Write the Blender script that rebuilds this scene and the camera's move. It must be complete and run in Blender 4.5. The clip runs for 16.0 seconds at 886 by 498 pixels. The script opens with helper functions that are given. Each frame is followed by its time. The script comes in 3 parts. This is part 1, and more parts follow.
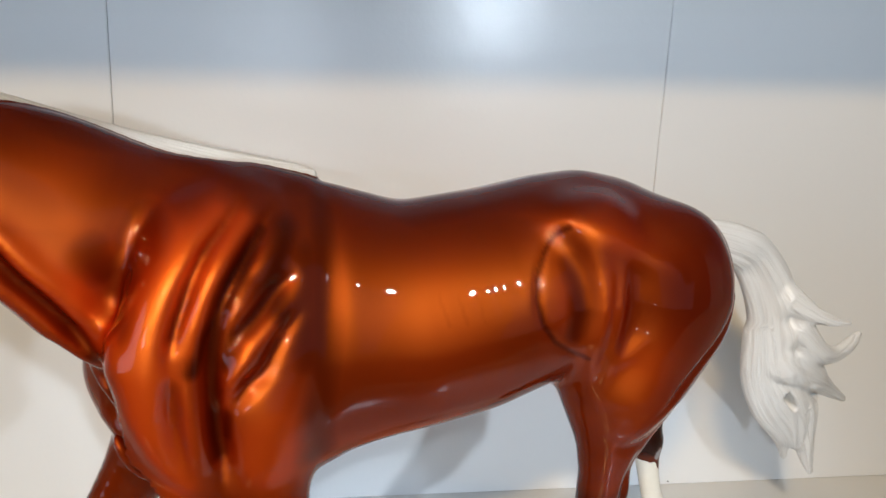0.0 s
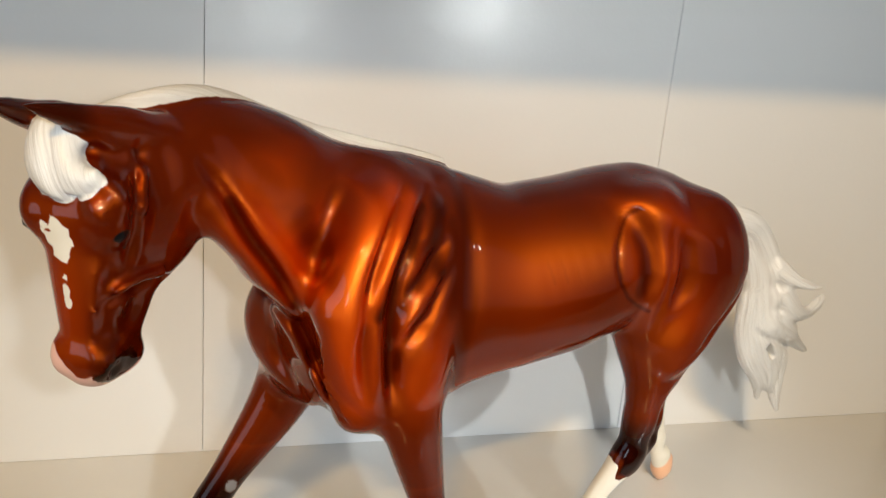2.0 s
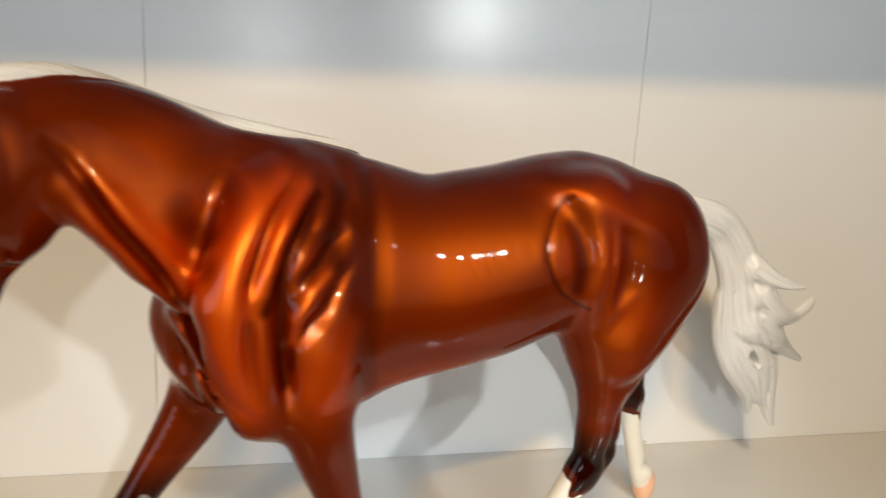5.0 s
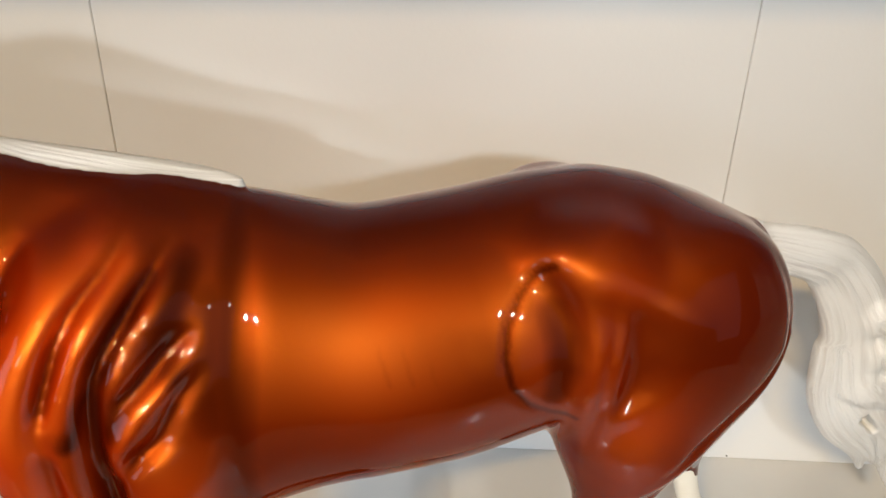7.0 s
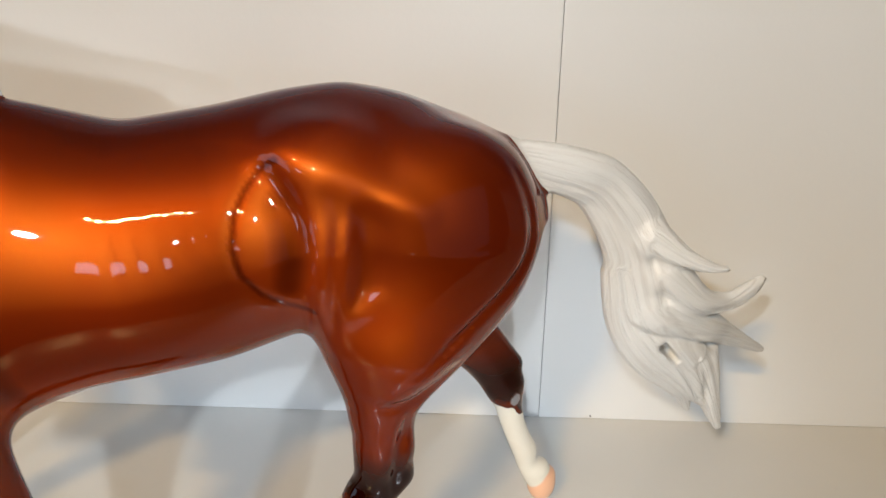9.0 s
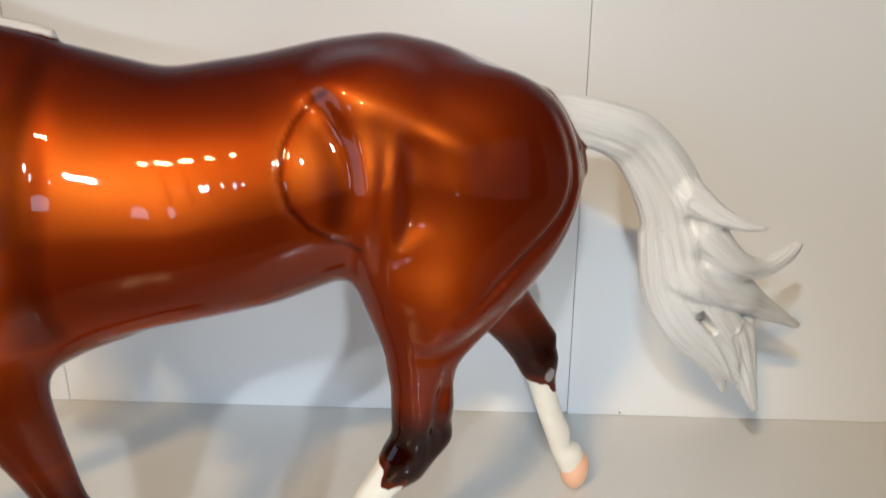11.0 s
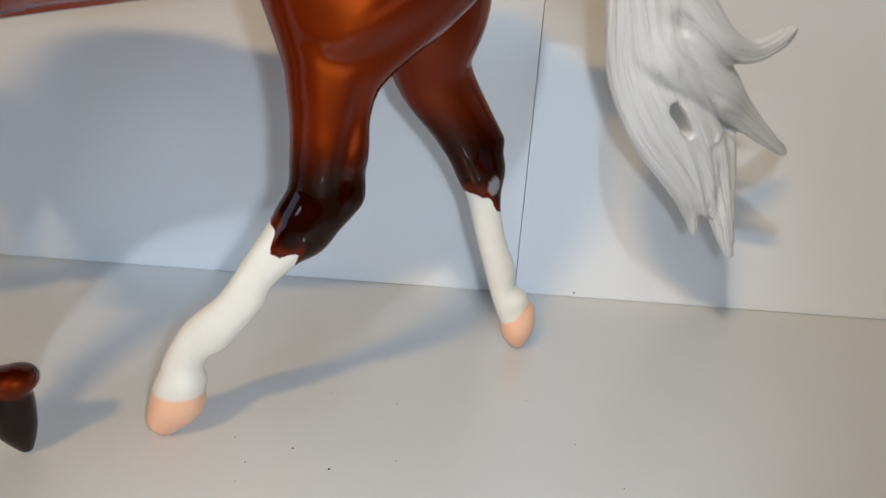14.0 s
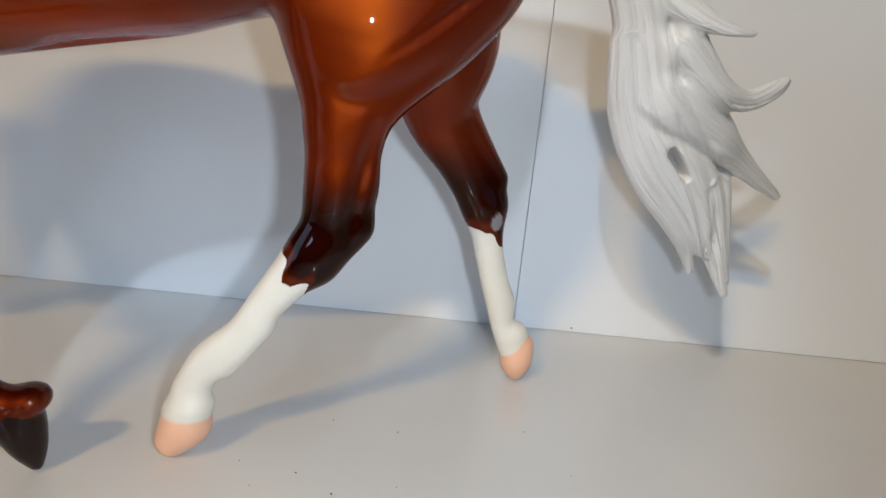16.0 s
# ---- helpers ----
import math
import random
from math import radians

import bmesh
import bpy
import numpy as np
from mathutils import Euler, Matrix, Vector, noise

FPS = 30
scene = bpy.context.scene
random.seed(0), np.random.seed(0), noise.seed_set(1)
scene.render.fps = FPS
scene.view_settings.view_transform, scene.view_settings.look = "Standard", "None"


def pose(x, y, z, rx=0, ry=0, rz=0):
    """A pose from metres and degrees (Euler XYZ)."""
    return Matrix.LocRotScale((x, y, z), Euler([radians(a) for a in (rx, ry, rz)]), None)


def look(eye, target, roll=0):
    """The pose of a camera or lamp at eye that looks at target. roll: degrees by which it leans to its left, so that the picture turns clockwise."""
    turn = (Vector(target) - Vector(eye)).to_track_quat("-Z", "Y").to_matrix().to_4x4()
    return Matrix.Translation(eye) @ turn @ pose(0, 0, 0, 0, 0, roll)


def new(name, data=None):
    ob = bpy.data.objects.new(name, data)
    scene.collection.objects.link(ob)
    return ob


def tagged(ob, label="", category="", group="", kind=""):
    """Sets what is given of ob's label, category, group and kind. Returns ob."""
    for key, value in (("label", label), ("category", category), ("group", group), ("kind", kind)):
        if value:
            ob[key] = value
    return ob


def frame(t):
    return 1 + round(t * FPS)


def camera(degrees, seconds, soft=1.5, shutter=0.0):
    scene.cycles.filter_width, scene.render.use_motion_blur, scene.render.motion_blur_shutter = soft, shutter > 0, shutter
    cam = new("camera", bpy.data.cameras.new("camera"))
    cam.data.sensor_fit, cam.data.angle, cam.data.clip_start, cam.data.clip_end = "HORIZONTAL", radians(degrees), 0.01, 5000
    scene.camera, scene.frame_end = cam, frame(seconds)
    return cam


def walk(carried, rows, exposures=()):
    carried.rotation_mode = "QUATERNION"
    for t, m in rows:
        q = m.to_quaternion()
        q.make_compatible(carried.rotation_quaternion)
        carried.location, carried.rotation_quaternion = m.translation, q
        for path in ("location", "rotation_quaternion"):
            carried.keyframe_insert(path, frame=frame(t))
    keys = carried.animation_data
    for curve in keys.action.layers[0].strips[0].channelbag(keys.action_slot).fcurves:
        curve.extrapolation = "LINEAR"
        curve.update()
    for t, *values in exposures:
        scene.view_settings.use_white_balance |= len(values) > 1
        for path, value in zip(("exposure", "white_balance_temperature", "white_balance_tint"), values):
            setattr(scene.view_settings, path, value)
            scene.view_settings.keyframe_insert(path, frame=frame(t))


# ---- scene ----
cam = camera(60.0, 16.0, shutter=0.5)
PATH = [
    (0, (-0.039, 0.104, 0.221), (0.188, 2.026, -0.286), 1.4),
    (0.5, (-0.067, 0.096, 0.229), (0.288, 1.984, -0.327), 3.2),
    (1, (-0.094, 0.08, 0.229), (0.328, 1.951, -0.337), 4.2),
    (1.5, (-0.105, 0.07, 0.229), (0.347, 1.934, -0.336), 4.3),
    (2, (-0.115, 0.061, 0.231), (0.346, 1.927, -0.322), 4.0),
    (2.5, (-0.115, 0.058, 0.232), (0.357, 1.921, -0.322), 4.7),
    (3, (-0.112, 0.051, 0.225), (0.315, 1.935, -0.294), 3.7),
    (3.5, (-0.107, 0.044, 0.222), (0.243, 1.955, -0.252), 2.7),
    (4, (-0.101, 0.044, 0.221), (0.207, 1.966, -0.234), 2.3),
    (4.5, (-0.098, 0.055, 0.217), (0.214, 1.976, -0.242), 2.2),
    (5, (-0.065, 0.068, 0.216), (0.267, 1.98, -0.27), 2.0),
    (5.2, (-0.05, 0.078, 0.214), (0.275, 1.983, -0.304), 2.1),
    (7.5, (0.028, 0.17, 0.259), (-0.13, 1.926, -0.685), -0.3),
    (8, (0.058, 0.168, 0.252), (-0.09, 1.929, -0.685), -0.3),
    (8.5, (0.075, 0.156, 0.237), (-0.038, 1.958, -0.624), -0.1),
    (8.7, (0.077, 0.149, 0.232), (-0.045, 1.958, -0.611), -0.5),
    (11, (0.067, 0.129, 0.198), (-0.08, 2.006, -0.476), -0.8),
    (11.5, (0.077, 0.16, 0.135), (-0.023, 2.032, -0.562), 0.2),
    (12, (0.078, 0.17, 0.109), (0.012, 2.028, -0.63), 0.8),
    (12.5, (0.085, 0.177, 0.104), (0.014, 2.035, -0.633), 0.7),
    (13, (0.083, 0.169, 0.101), (-0.013, 2.047, -0.581), 1.8),
    (13.5, (0.08, 0.164, 0.103), (0.01, 2.058, -0.535), 2.9),
    (14, (0.079, 0.148, 0.109), (0.017, 2.06, -0.475), 3.6),
    (14.5, (0.079, 0.139, 0.111), (0.006, 2.068, -0.412), 4.0),
    (15, (0.077, 0.14, 0.111), (0.0, 2.075, -0.391), 4.3),
    (15.5, (0.075, 0.14, 0.112), (0.003, 2.077, -0.383), 4.8),
    (16, (0.077, 0.141, 0.111), (0.017, 2.076, -0.391), 5.1),
]
# the hand-held camera evens out its brightness and white on the way
EXPOSURES = [(0, -0.04, 6100, 10), (0.5, -0.04, 6400, 10), (1, 0.0, 7050, 10), (5, 0.0, 7050, 10), (7.4, 0.06, 6600, 10), (8.7, 0.02, 6500, 10), (11, -0.04, 6300, 10), (11.5, -0.15, 6000, 10), (12.1, -0.24, 5880, 10), (16, -0.24, 5880, 10)]
walk(cam, [(t, look(eye, target, roll)) for t, eye, target, roll in PATH], EXPOSURES)


# ---- world, lamps ----
world = bpy.data.worlds.new("room_air")
scene.world = world
world.use_nodes = True
world.node_tree.nodes["Background"].inputs[0].default_value = (0.62, 0.72, 1.0, 1)
world.node_tree.nodes["Background"].inputs[1].default_value = 0.25


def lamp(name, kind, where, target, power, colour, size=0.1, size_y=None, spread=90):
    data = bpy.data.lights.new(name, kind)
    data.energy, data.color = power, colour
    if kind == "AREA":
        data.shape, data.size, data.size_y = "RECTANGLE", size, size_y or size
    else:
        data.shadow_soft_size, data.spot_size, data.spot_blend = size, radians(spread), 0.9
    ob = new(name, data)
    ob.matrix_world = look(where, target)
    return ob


# three warm bulbs of the room lamp up in front, the windows with an added fill lamp, and the small white light carried
# along beside the lens, where it dwells
for x in (-0.60, -0.52, -0.44):
    lamp("room_lamp", "AREA", (x, -1.15, 1.355), (0.0, 0.40, 0.1), 6.3, (1.0, 0.66, 0.26), 0.045)
# added fill, aimed across the room to bounce blue light off its walls
lamp("window_fill_light", "AREA", (-2.15, -1.3, 0.45), (2.0, -1.5, 0.35), 18.0, (0.58, 0.77, 1.0), 1.6, 1.4)
lamp("window_fill_light", "AREA", (-0.90, -2.25, 0.55), (0.0, 0.35, 0.15), 4.2, (0.60, 0.79, 1.0), 0.46, 0.30)
lamp("window_fill_light", "AREA", (1.75, -1.10, 0.45), (0.25, 0.45, 0.20), 2.2, (0.46, 0.74, 1.0), 2.0, 1.5)
# four fixed spots, all lit at once, stand in for that moving light
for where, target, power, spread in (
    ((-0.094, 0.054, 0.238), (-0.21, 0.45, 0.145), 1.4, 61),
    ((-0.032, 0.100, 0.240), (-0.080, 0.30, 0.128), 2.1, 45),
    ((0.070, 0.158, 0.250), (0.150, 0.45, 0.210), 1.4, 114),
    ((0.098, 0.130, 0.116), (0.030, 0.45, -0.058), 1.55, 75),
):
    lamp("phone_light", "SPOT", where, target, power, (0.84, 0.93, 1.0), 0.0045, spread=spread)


# ---- materials ----
def material(name):
    m = bpy.data.materials.new(name)
    m.use_nodes = True
    return m, m.node_tree.nodes, m.node_tree.links, m.node_tree.nodes["Principled BSDF"]


def noise_node(n, l, scale, detail=3.0, rough=0.55, vector=None):
    t = n.new("ShaderNodeTexNoise")
    t.inputs["Scale"].default_value, t.inputs["Detail"].default_value, t.inputs["Roughness"].default_value = scale, detail, rough
    if vector is None:
        vector = n.new("ShaderNodeTexCoord").outputs["Object"]
    l.new(vector, t.inputs["Vector"])
    return t.outputs["Fac"]


def ramp_node(n, l, fac, stops):
    r = n.new("ShaderNodeValToRGB")
    while len(r.color_ramp.elements) < len(stops):
        r.color_ramp.elements.new(0.5)
    for e, (at, colour) in zip(r.color_ramp.elements, stops):
        e.position, e.color = at, (*colour, 1)
    l.new(fac, r.inputs[0])
    return r.outputs[0]


def bump_node(n, l, height, strength, distance, normal=None):
    b = n.new("ShaderNodeBump")
    b.inputs["Strength"].default_value, b.inputs["Distance"].default_value = strength, distance
    l.new(height, b.inputs["Height"])
    if normal is not None:
        l.new(normal, b.inputs["Normal"])
    return b.outputs[0]


def mix_node(n, l, fac, a, b):
    m = n.new("ShaderNodeMix")
    m.data_type = "RGBA"
    l.new(fac, m.inputs[0])
    for socket, value in ((m.inputs[6], a), (m.inputs[7], b)):
        if isinstance(value, tuple):
            socket.default_value = (*value, 1)
        else:
            l.new(value, socket)
    return m.outputs[2]


def board_material(name, light, dark, rough, peel_scale, peel, coat=0.0):
    """Painted or laminated board: a faint mottle, fine orange peel and uneven gloss."""
    m, n, l, p = material(name)
    l.new(ramp_node(n, l, noise_node(n, l, 9.0, 4), [(0.3, dark), (0.7, light)]), p.inputs["Base Color"])
    l.new(ramp_node(n, l, noise_node(n, l, 25.0, 3), [(0.2, (rough * 0.96,) * 3), (0.8, (rough * 1.04,) * 3)]), p.inputs["Roughness"])
    fine = bump_node(n, l, noise_node(n, l, peel_scale, 2), peel, 0.0006)
    l.new(bump_node(n, l, noise_node(n, l, peel_scale * 0.35, 2), peel * 0.5, 0.0008, fine), p.inputs["Normal"])
    p.inputs["Coat Weight"].default_value = coat
    return m


PANEL = board_material("white_laminate", (0.80, 0.80, 0.79), (0.785, 0.785, 0.78), 0.42, 420, 0.10)


def gloss_film(m, weight, rough, scale, strength):
    """A clear film over a board, rippled like orange peel."""
    n, l = m.node_tree.nodes, m.node_tree.links
    p = n["Principled BSDF"]
    p.inputs["Coat Weight"].default_value, p.inputs["Coat Roughness"].default_value = weight, rough
    broad = bump_node(n, l, noise_node(n, l, scale * 0.4, 2), strength * 0.6, 0.0012)
    l.new(bump_node(n, l, noise_node(n, l, scale, 2), strength, 0.0006, broad), p.inputs["Coat Normal"])


gloss_film(PANEL, 0.6, 0.25, 230, 0.42)
SHELF = board_material("shelf_paint", (0.70, 0.69, 0.665), (0.67, 0.66, 0.63), 0.20, 300, 0.05)
ROOM = board_material("room_plaster", (0.20, 0.20, 0.20), (0.17, 0.17, 0.17), 0.8, 60, 0.2)
ROOM_FLOOR = board_material("room_boards", (0.22, 0.15, 0.10), (0.15, 0.10, 0.07), 0.45, 60, 0.1)
EDGE = board_material("dark_joint", (0.42, 0.42, 0.43), (0.34, 0.34, 0.35), 0.7, 60, 0.1)
SPECK = board_material("grit", (0.06, 0.06, 0.06), (0.03, 0.03, 0.03), 0.8, 400, 0.3)


def sharp_mask(n, l, value, lo=0.46, hi=0.54):
    r = n.new("ShaderNodeMapRange")
    r.interpolation_type = "SMOOTHSTEP"
    r.inputs["From Min"].default_value, r.inputs["From Max"].default_value = lo, hi
    l.new(value, r.inputs["Value"])
    return r.outputs[0]


def value_mix(n, l, fac, a, b):
    m = n.new("ShaderNodeMix")
    l.new(fac, m.inputs[0])
    for socket, value in ((m.inputs[2], a), (m.inputs[3], b)):
        if isinstance(value, float):
            socket.default_value = value
        else:
            l.new(value, socket)
    return m.outputs[0]


def figure_material():
    """Copper airbrushed paint with metal flake under a clear reddish gloss; white, pink and dark marks, hoofs and satin hair are painted masks kept on the mesh."""
    m, n, l, p = material("figure_paint")

    def channels(name):
        a = n.new("ShaderNodeAttribute")
        a.attribute_name = name
        s = n.new("ShaderNodeSeparateColor")
        l.new(a.outputs["Color"], s.inputs[0])
        return s.outputs[0], s.outputs[1], s.outputs[2], a.outputs["Alpha"]

    white, dark, pink, chip = channels("marks")
    hair, peach, black, eye = channels("parts")
    eye = sharp_mask(n, l, eye)
    white, pink, hair = sharp_mask(n, l, white), sharp_mask(n, l, pink, 0.44, 0.56), sharp_mask(n, l, hair)
    peach, black = sharp_mask(n, l, peach, 0.40, 0.60), sharp_mask(n, l, black, 0.44, 0.56)
    # hair, streaked along the locks
    a = n.new("ShaderNodeAttribute")
    a.attribute_name = "flow"
    mp = n.new("ShaderNodeMapping")
    mp.inputs["Scale"].default_value = (1.0, 0.035, 1.0)
    l.new(a.outputs["Vector"], mp.inputs[0])
    streak = noise_node(n, l, 0.62, 3, 0.55, mp.outputs[0])
    locks = ramp_node(n, l, streak, [(0.26, (0.64, 0.61, 0.57)), (0.52, (0.77, 0.75, 0.715))])
    copper = ramp_node(n, l, noise_node(n, l, 22.0, 3), [(0.3, COPPER[0]), (0.7, COPPER[1])])
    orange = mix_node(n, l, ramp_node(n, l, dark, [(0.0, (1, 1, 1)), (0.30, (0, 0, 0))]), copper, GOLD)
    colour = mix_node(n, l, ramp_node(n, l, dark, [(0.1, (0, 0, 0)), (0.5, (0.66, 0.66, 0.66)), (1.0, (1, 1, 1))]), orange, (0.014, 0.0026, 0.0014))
    flake = ramp_node(n, l, dark, [(0.0, FLAKE), (0.5, (0.50, 0.26, 0.09)), (1.0, (0.020, 0.0035, 0.0018))])
    colour = mix_node(n, l, chip, colour, (0.30, 0.32, 0.34))
    colour = mix_node(n, l, pink, colour, (0.78, 0.46, 0.38))
    cream = ramp_node(n, l, noise_node(n, l, 70.0, 3), [(0.3, (0.74, 0.68, 0.57)), (0.7, (0.80, 0.75, 0.64))])
    colour = mix_node(n, l, white, colour, cream)
    colour = mix_node(n, l, peach, colour, (0.84, 0.47, 0.29))
    colour = mix_node(n, l, black, colour, (0.012, 0.004, 0.003))
    colour = mix_node(n, l, hair, colour, locks)
    colour = mix_node(n, l, eye, colour, (0.005, 0.005, 0.006))
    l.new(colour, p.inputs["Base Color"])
    plain = white
    for other in (pink, peach, black, hair, eye, chip):
        q = n.new("ShaderNodeMath")
        q.operation = "MAXIMUM"
        l.new(plain, q.inputs[0]), l.new(other, q.inputs[1])
        plain = q.outputs[0]
    p.inputs["Roughness"].default_value = 0.40
    l.new(value_mix(n, l, eye, value_mix(n, l, black, value_mix(n, l, plain, 0.03, 0.5), 0.15), 0.05), p.inputs["Specular IOR Level"])
    l.new(value_mix(n, l, eye, value_mix(n, l, hair, value_mix(n, l, plain, 1.0, 0.6), 0.15), 0.3), p.inputs["Coat Weight"])
    l.new(value_mix(n, l, hair, 0.03, 0.22), p.inputs["Coat Roughness"])
    l.new(mix_node(n, l, plain, TINT, (1.0, 1.0, 1.0)), p.inputs["Coat Tint"])
    p.inputs["Coat IOR"].default_value = 1.31
    gloss = n.new("ShaderNodeBump")
    gloss.inputs["Strength"].default_value, gloss.inputs["Distance"].default_value = 0.05, 0.0008
    l.new(noise_node(n, l, 90.0, 2), gloss.inputs["Height"])
    l.new(gloss.outputs[0], p.inputs["Coat Normal"])
    grain = n.new("ShaderNodeBump")
    grain.inputs["Distance"].default_value = 0.0009
    l.new(value_mix(n, l, hair, 0.027, 1.0), grain.inputs["Strength"])
    l.new(value_mix(n, l, hair, noise_node(n, l, 1500.0, 2), streak), grain.inputs["Height"])
    l.new(grain.outputs[0], p.inputs["Normal"])
    # the gold flake that shines through the maroon
    g = n.new("ShaderNodeBsdfPrincipled")
    l.new(flake, g.inputs["Base Color"])
    g.inputs["Metallic"].default_value, g.inputs["Roughness"].default_value = 1.0, FLAKE_ROUGH
    g.inputs["Coat Weight"].default_value, g.inputs["Coat Roughness"].default_value, g.inputs["Coat IOR"].default_value = 1.0, 0.03, 1.31
    g.inputs["Coat Tint"].default_value = (*TINT, 1)
    l.new(gloss.outputs[0], g.inputs["Coat Normal"])
    both = n.new("ShaderNodeMixShader")
    l.new(value_mix(n, l, plain, METAL, 0.0), both.inputs[0])
    l.new(p.outputs[0], both.inputs[1])
    l.new(g.outputs[0], both.inputs[2])
    l.new(both.outputs[0], n["Material Output"].inputs["Surface"])
    return m


GOLD = (0.46, 0.088, 0.013)
COPPER, FLAKE = ((0.24, 0.024, 0.0045), (0.32, 0.038, 0.008)), (1.0, 0.74, 0.30)
TINT, METAL, FLAKE_ROUGH = (0.74, 0.225, 0.052), 0.46, 0.50
FIGURE = figure_material()


# ---- the shelf and the room round it ----
def mesh_object(name, bm, mat, parent=None, smooth=False):
    me = bpy.data.meshes.new(name)
    bm.to_mesh(me)
    bm.free()
    me.materials.append(mat)
    if smooth:
        me.shade_smooth()
    ob = new(name, me)
    ob.parent = parent
    return ob


def block(name, lo, hi, mat, bevel=0.0, parent=None, lean=0.0):
    bm = bmesh.new()
    bmesh.ops.create_cube(bm, size=1)
    for v in bm.verts:
        v.co = Vector([lo[i] + (hi[i] - lo[i]) * (v.co[i] + 0.5) for i in range(3)])
        v.co.x += lean * v.co.z
    if bevel:
        bmesh.ops.bevel(bm, geom=bm.edges[:], offset=bevel, segments=2, affect="EDGES")
    return mesh_object(name, bm, mat, parent)


WALL_Y = 0.450
FRONT, TOP = 0.150, 0.421
END_R, END_L = 0.299, -0.95
back = tagged(block("wall_back", (END_L - 0.02, WALL_Y + 0.006, -0.02), (END_R + 0.72, WALL_Y + 0.020, TOP + 0.02), EDGE), "dark backing board behind the white panels", "wall", kind="structure")


def panel(x0, lean0, x1, lean1):
    """One upright board of the back; its two edges lean a little, each in its own way."""
    bm = bmesh.new()
    bmesh.ops.create_cube(bm, size=1)
    for v in bm.verts:
        z = (v.co.z + 0.5) * (TOP - 0.0004) + 0.0001
        x = x0 + 0.00014 + lean0 * z if v.co.x < 0 else x1 - 0.00014 + lean1 * z
        v.co = Vector((x, WALL_Y + (v.co.y + 0.5) * 0.006, z))
    bmesh.ops.bevel(bm, geom=bm.edges[:], offset=0.0003, segments=2, affect="EDGES")
    return mesh_object("panel", bm, PANEL, back)


panel(END_L, 0.0, -0.1460, 0.022)
panel(-0.1460, 0.022, 0.1000, 0.012)
panel(0.1000, 0.012, END_R, -0.015)
tagged(block("floor", (END_L - 0.02, FRONT, -0.022), (END_R + 0.72, WALL_Y + 0.020, 0.0), SHELF, 0.001), "pale grey-white painted shelf board, smooth and slightly glossy", "shelf", kind="structure")
tagged(block("ceiling", (END_L - 0.02, FRONT, TOP), (END_R + 0.72, WALL_Y + 0.020, TOP + 0.022), SHELF, 0.001), "white board of the shelf above", "shelf", kind="structure")
tagged(block("wall_left", (END_L - 0.02, FRONT, 0.0), (END_L, WALL_Y, TOP), SHELF, 0.001), "white side board of the shelf", "wall", kind="structure")
tagged(block("wall_right", (END_R + 0.70, FRONT, 0.0), (END_R + 0.72, WALL_Y, TOP), SHELF, 0.001), "white side board of the shelf", "wall", kind="structure")
R0, R1 = (-2.2, -2.4, -1.1), (2.2, 0.62, 1.6)
for name, lo, hi, mat in (
    ("room_floor", (R0[0], R0[1], R0[2] - 0.1), (R1[0], R1[1], R0[2]), ROOM_FLOOR),
    ("room_ceiling", (R0[0], R0[1], R1[2]), (R1[0], R1[1], R1[2] + 0.1), ROOM),
    ("room_wall_west", (R0[0] - 0.1, R0[1], R0[2]), (R0[0], R1[1], R1[2]), ROOM),
    ("room_wall_east", (R1[0], R0[1], R0[2]), (R1[0] + 0.1, R1[1], R1[2]), ROOM),
    ("room_wall_south", (R0[0], R0[1] - 0.1, R0[2]), (R1[0], R0[1], R1[2]), ROOM),
    ("room_wall_north", (R0[0], R1[1], R0[2]), (R1[0], R1[1] + 0.1, R1[2]), ROOM),
):
    tagged(block(name, lo, hi, mat), "plain painted surface of the room", "wall", kind="structure")


def grit(rows):
    """A few loose specks of dirt."""
    bm = bmesh.new()
    for i, (x, y, z, r) in enumerate(rows):
        r *= 0.65
        m = Matrix.Translation((x, y, z + r * 0.3)) @ Matrix.Rotation(i * 1.3, 4, "Z") @ Matrix.Diagonal((r, r * (0.5 + 0.1 * (i % 4)), r * 0.5, 1))
        bmesh.ops.create_icosphere(bm, subdivisions=1, radius=1, matrix=m)
    return tagged(mesh_object("dust_specks", bm, SPECK), "tiny dark specks of dirt on the pale shelf", "dirt", kind="stuff")


grit([(0.062, 0.3475, 0, 0.0004), (0.022, 0.323, 0, 0.0004), (0.038, 0.320, 0, 0.0005), (0.049, 0.312, 0, 0.0006), (0.100, 0.356, 0, 0.0004), (0.042, 0.351, 0, 0.0004),
      (0.065, 0.318, 0, 0.0004), (0.112, 0.333, 0, 0.0003), (0.028, 0.312, 0, 0.0004), (0.122, 0.314, 0, 0.0004), (0.028, 0.304, 0, 0.0003), (0.1245, 0.4492, 0.002, 0.0009)])


# ---- the model horse: blended volumes in millimetres (u towards the tail, v away from the near side, z up) ----
STEP = 0.9
LO, HI = np.array([-212.0, -92.0, -1.8]), np.array([192.0, 56.0, 224.0])
AX = [np.arange(LO[i], HI[i], STEP, dtype=np.float32) for i in range(3)]
FIELD = np.full([len(a) for a in AX], 25.0, np.float32)
# how near each kind of surface is: coat, hair, peach hoof, dark hoof, eye
NEAR = [np.full(FIELD.shape, 25.0, np.float32) for _ in range(5)]
FACE = (-177.2, -47.0, 0.0)             # the middle of the face; f forwards, s to the near side
PHI = radians(12.4)
FWD, SIDE = (-0.445, -0.895), (0.895, -0.445)


def to_uv(x, y):
    return x * math.cos(PHI) + y * math.sin(PHI), -x * math.sin(PHI) + y * math.cos(PHI)


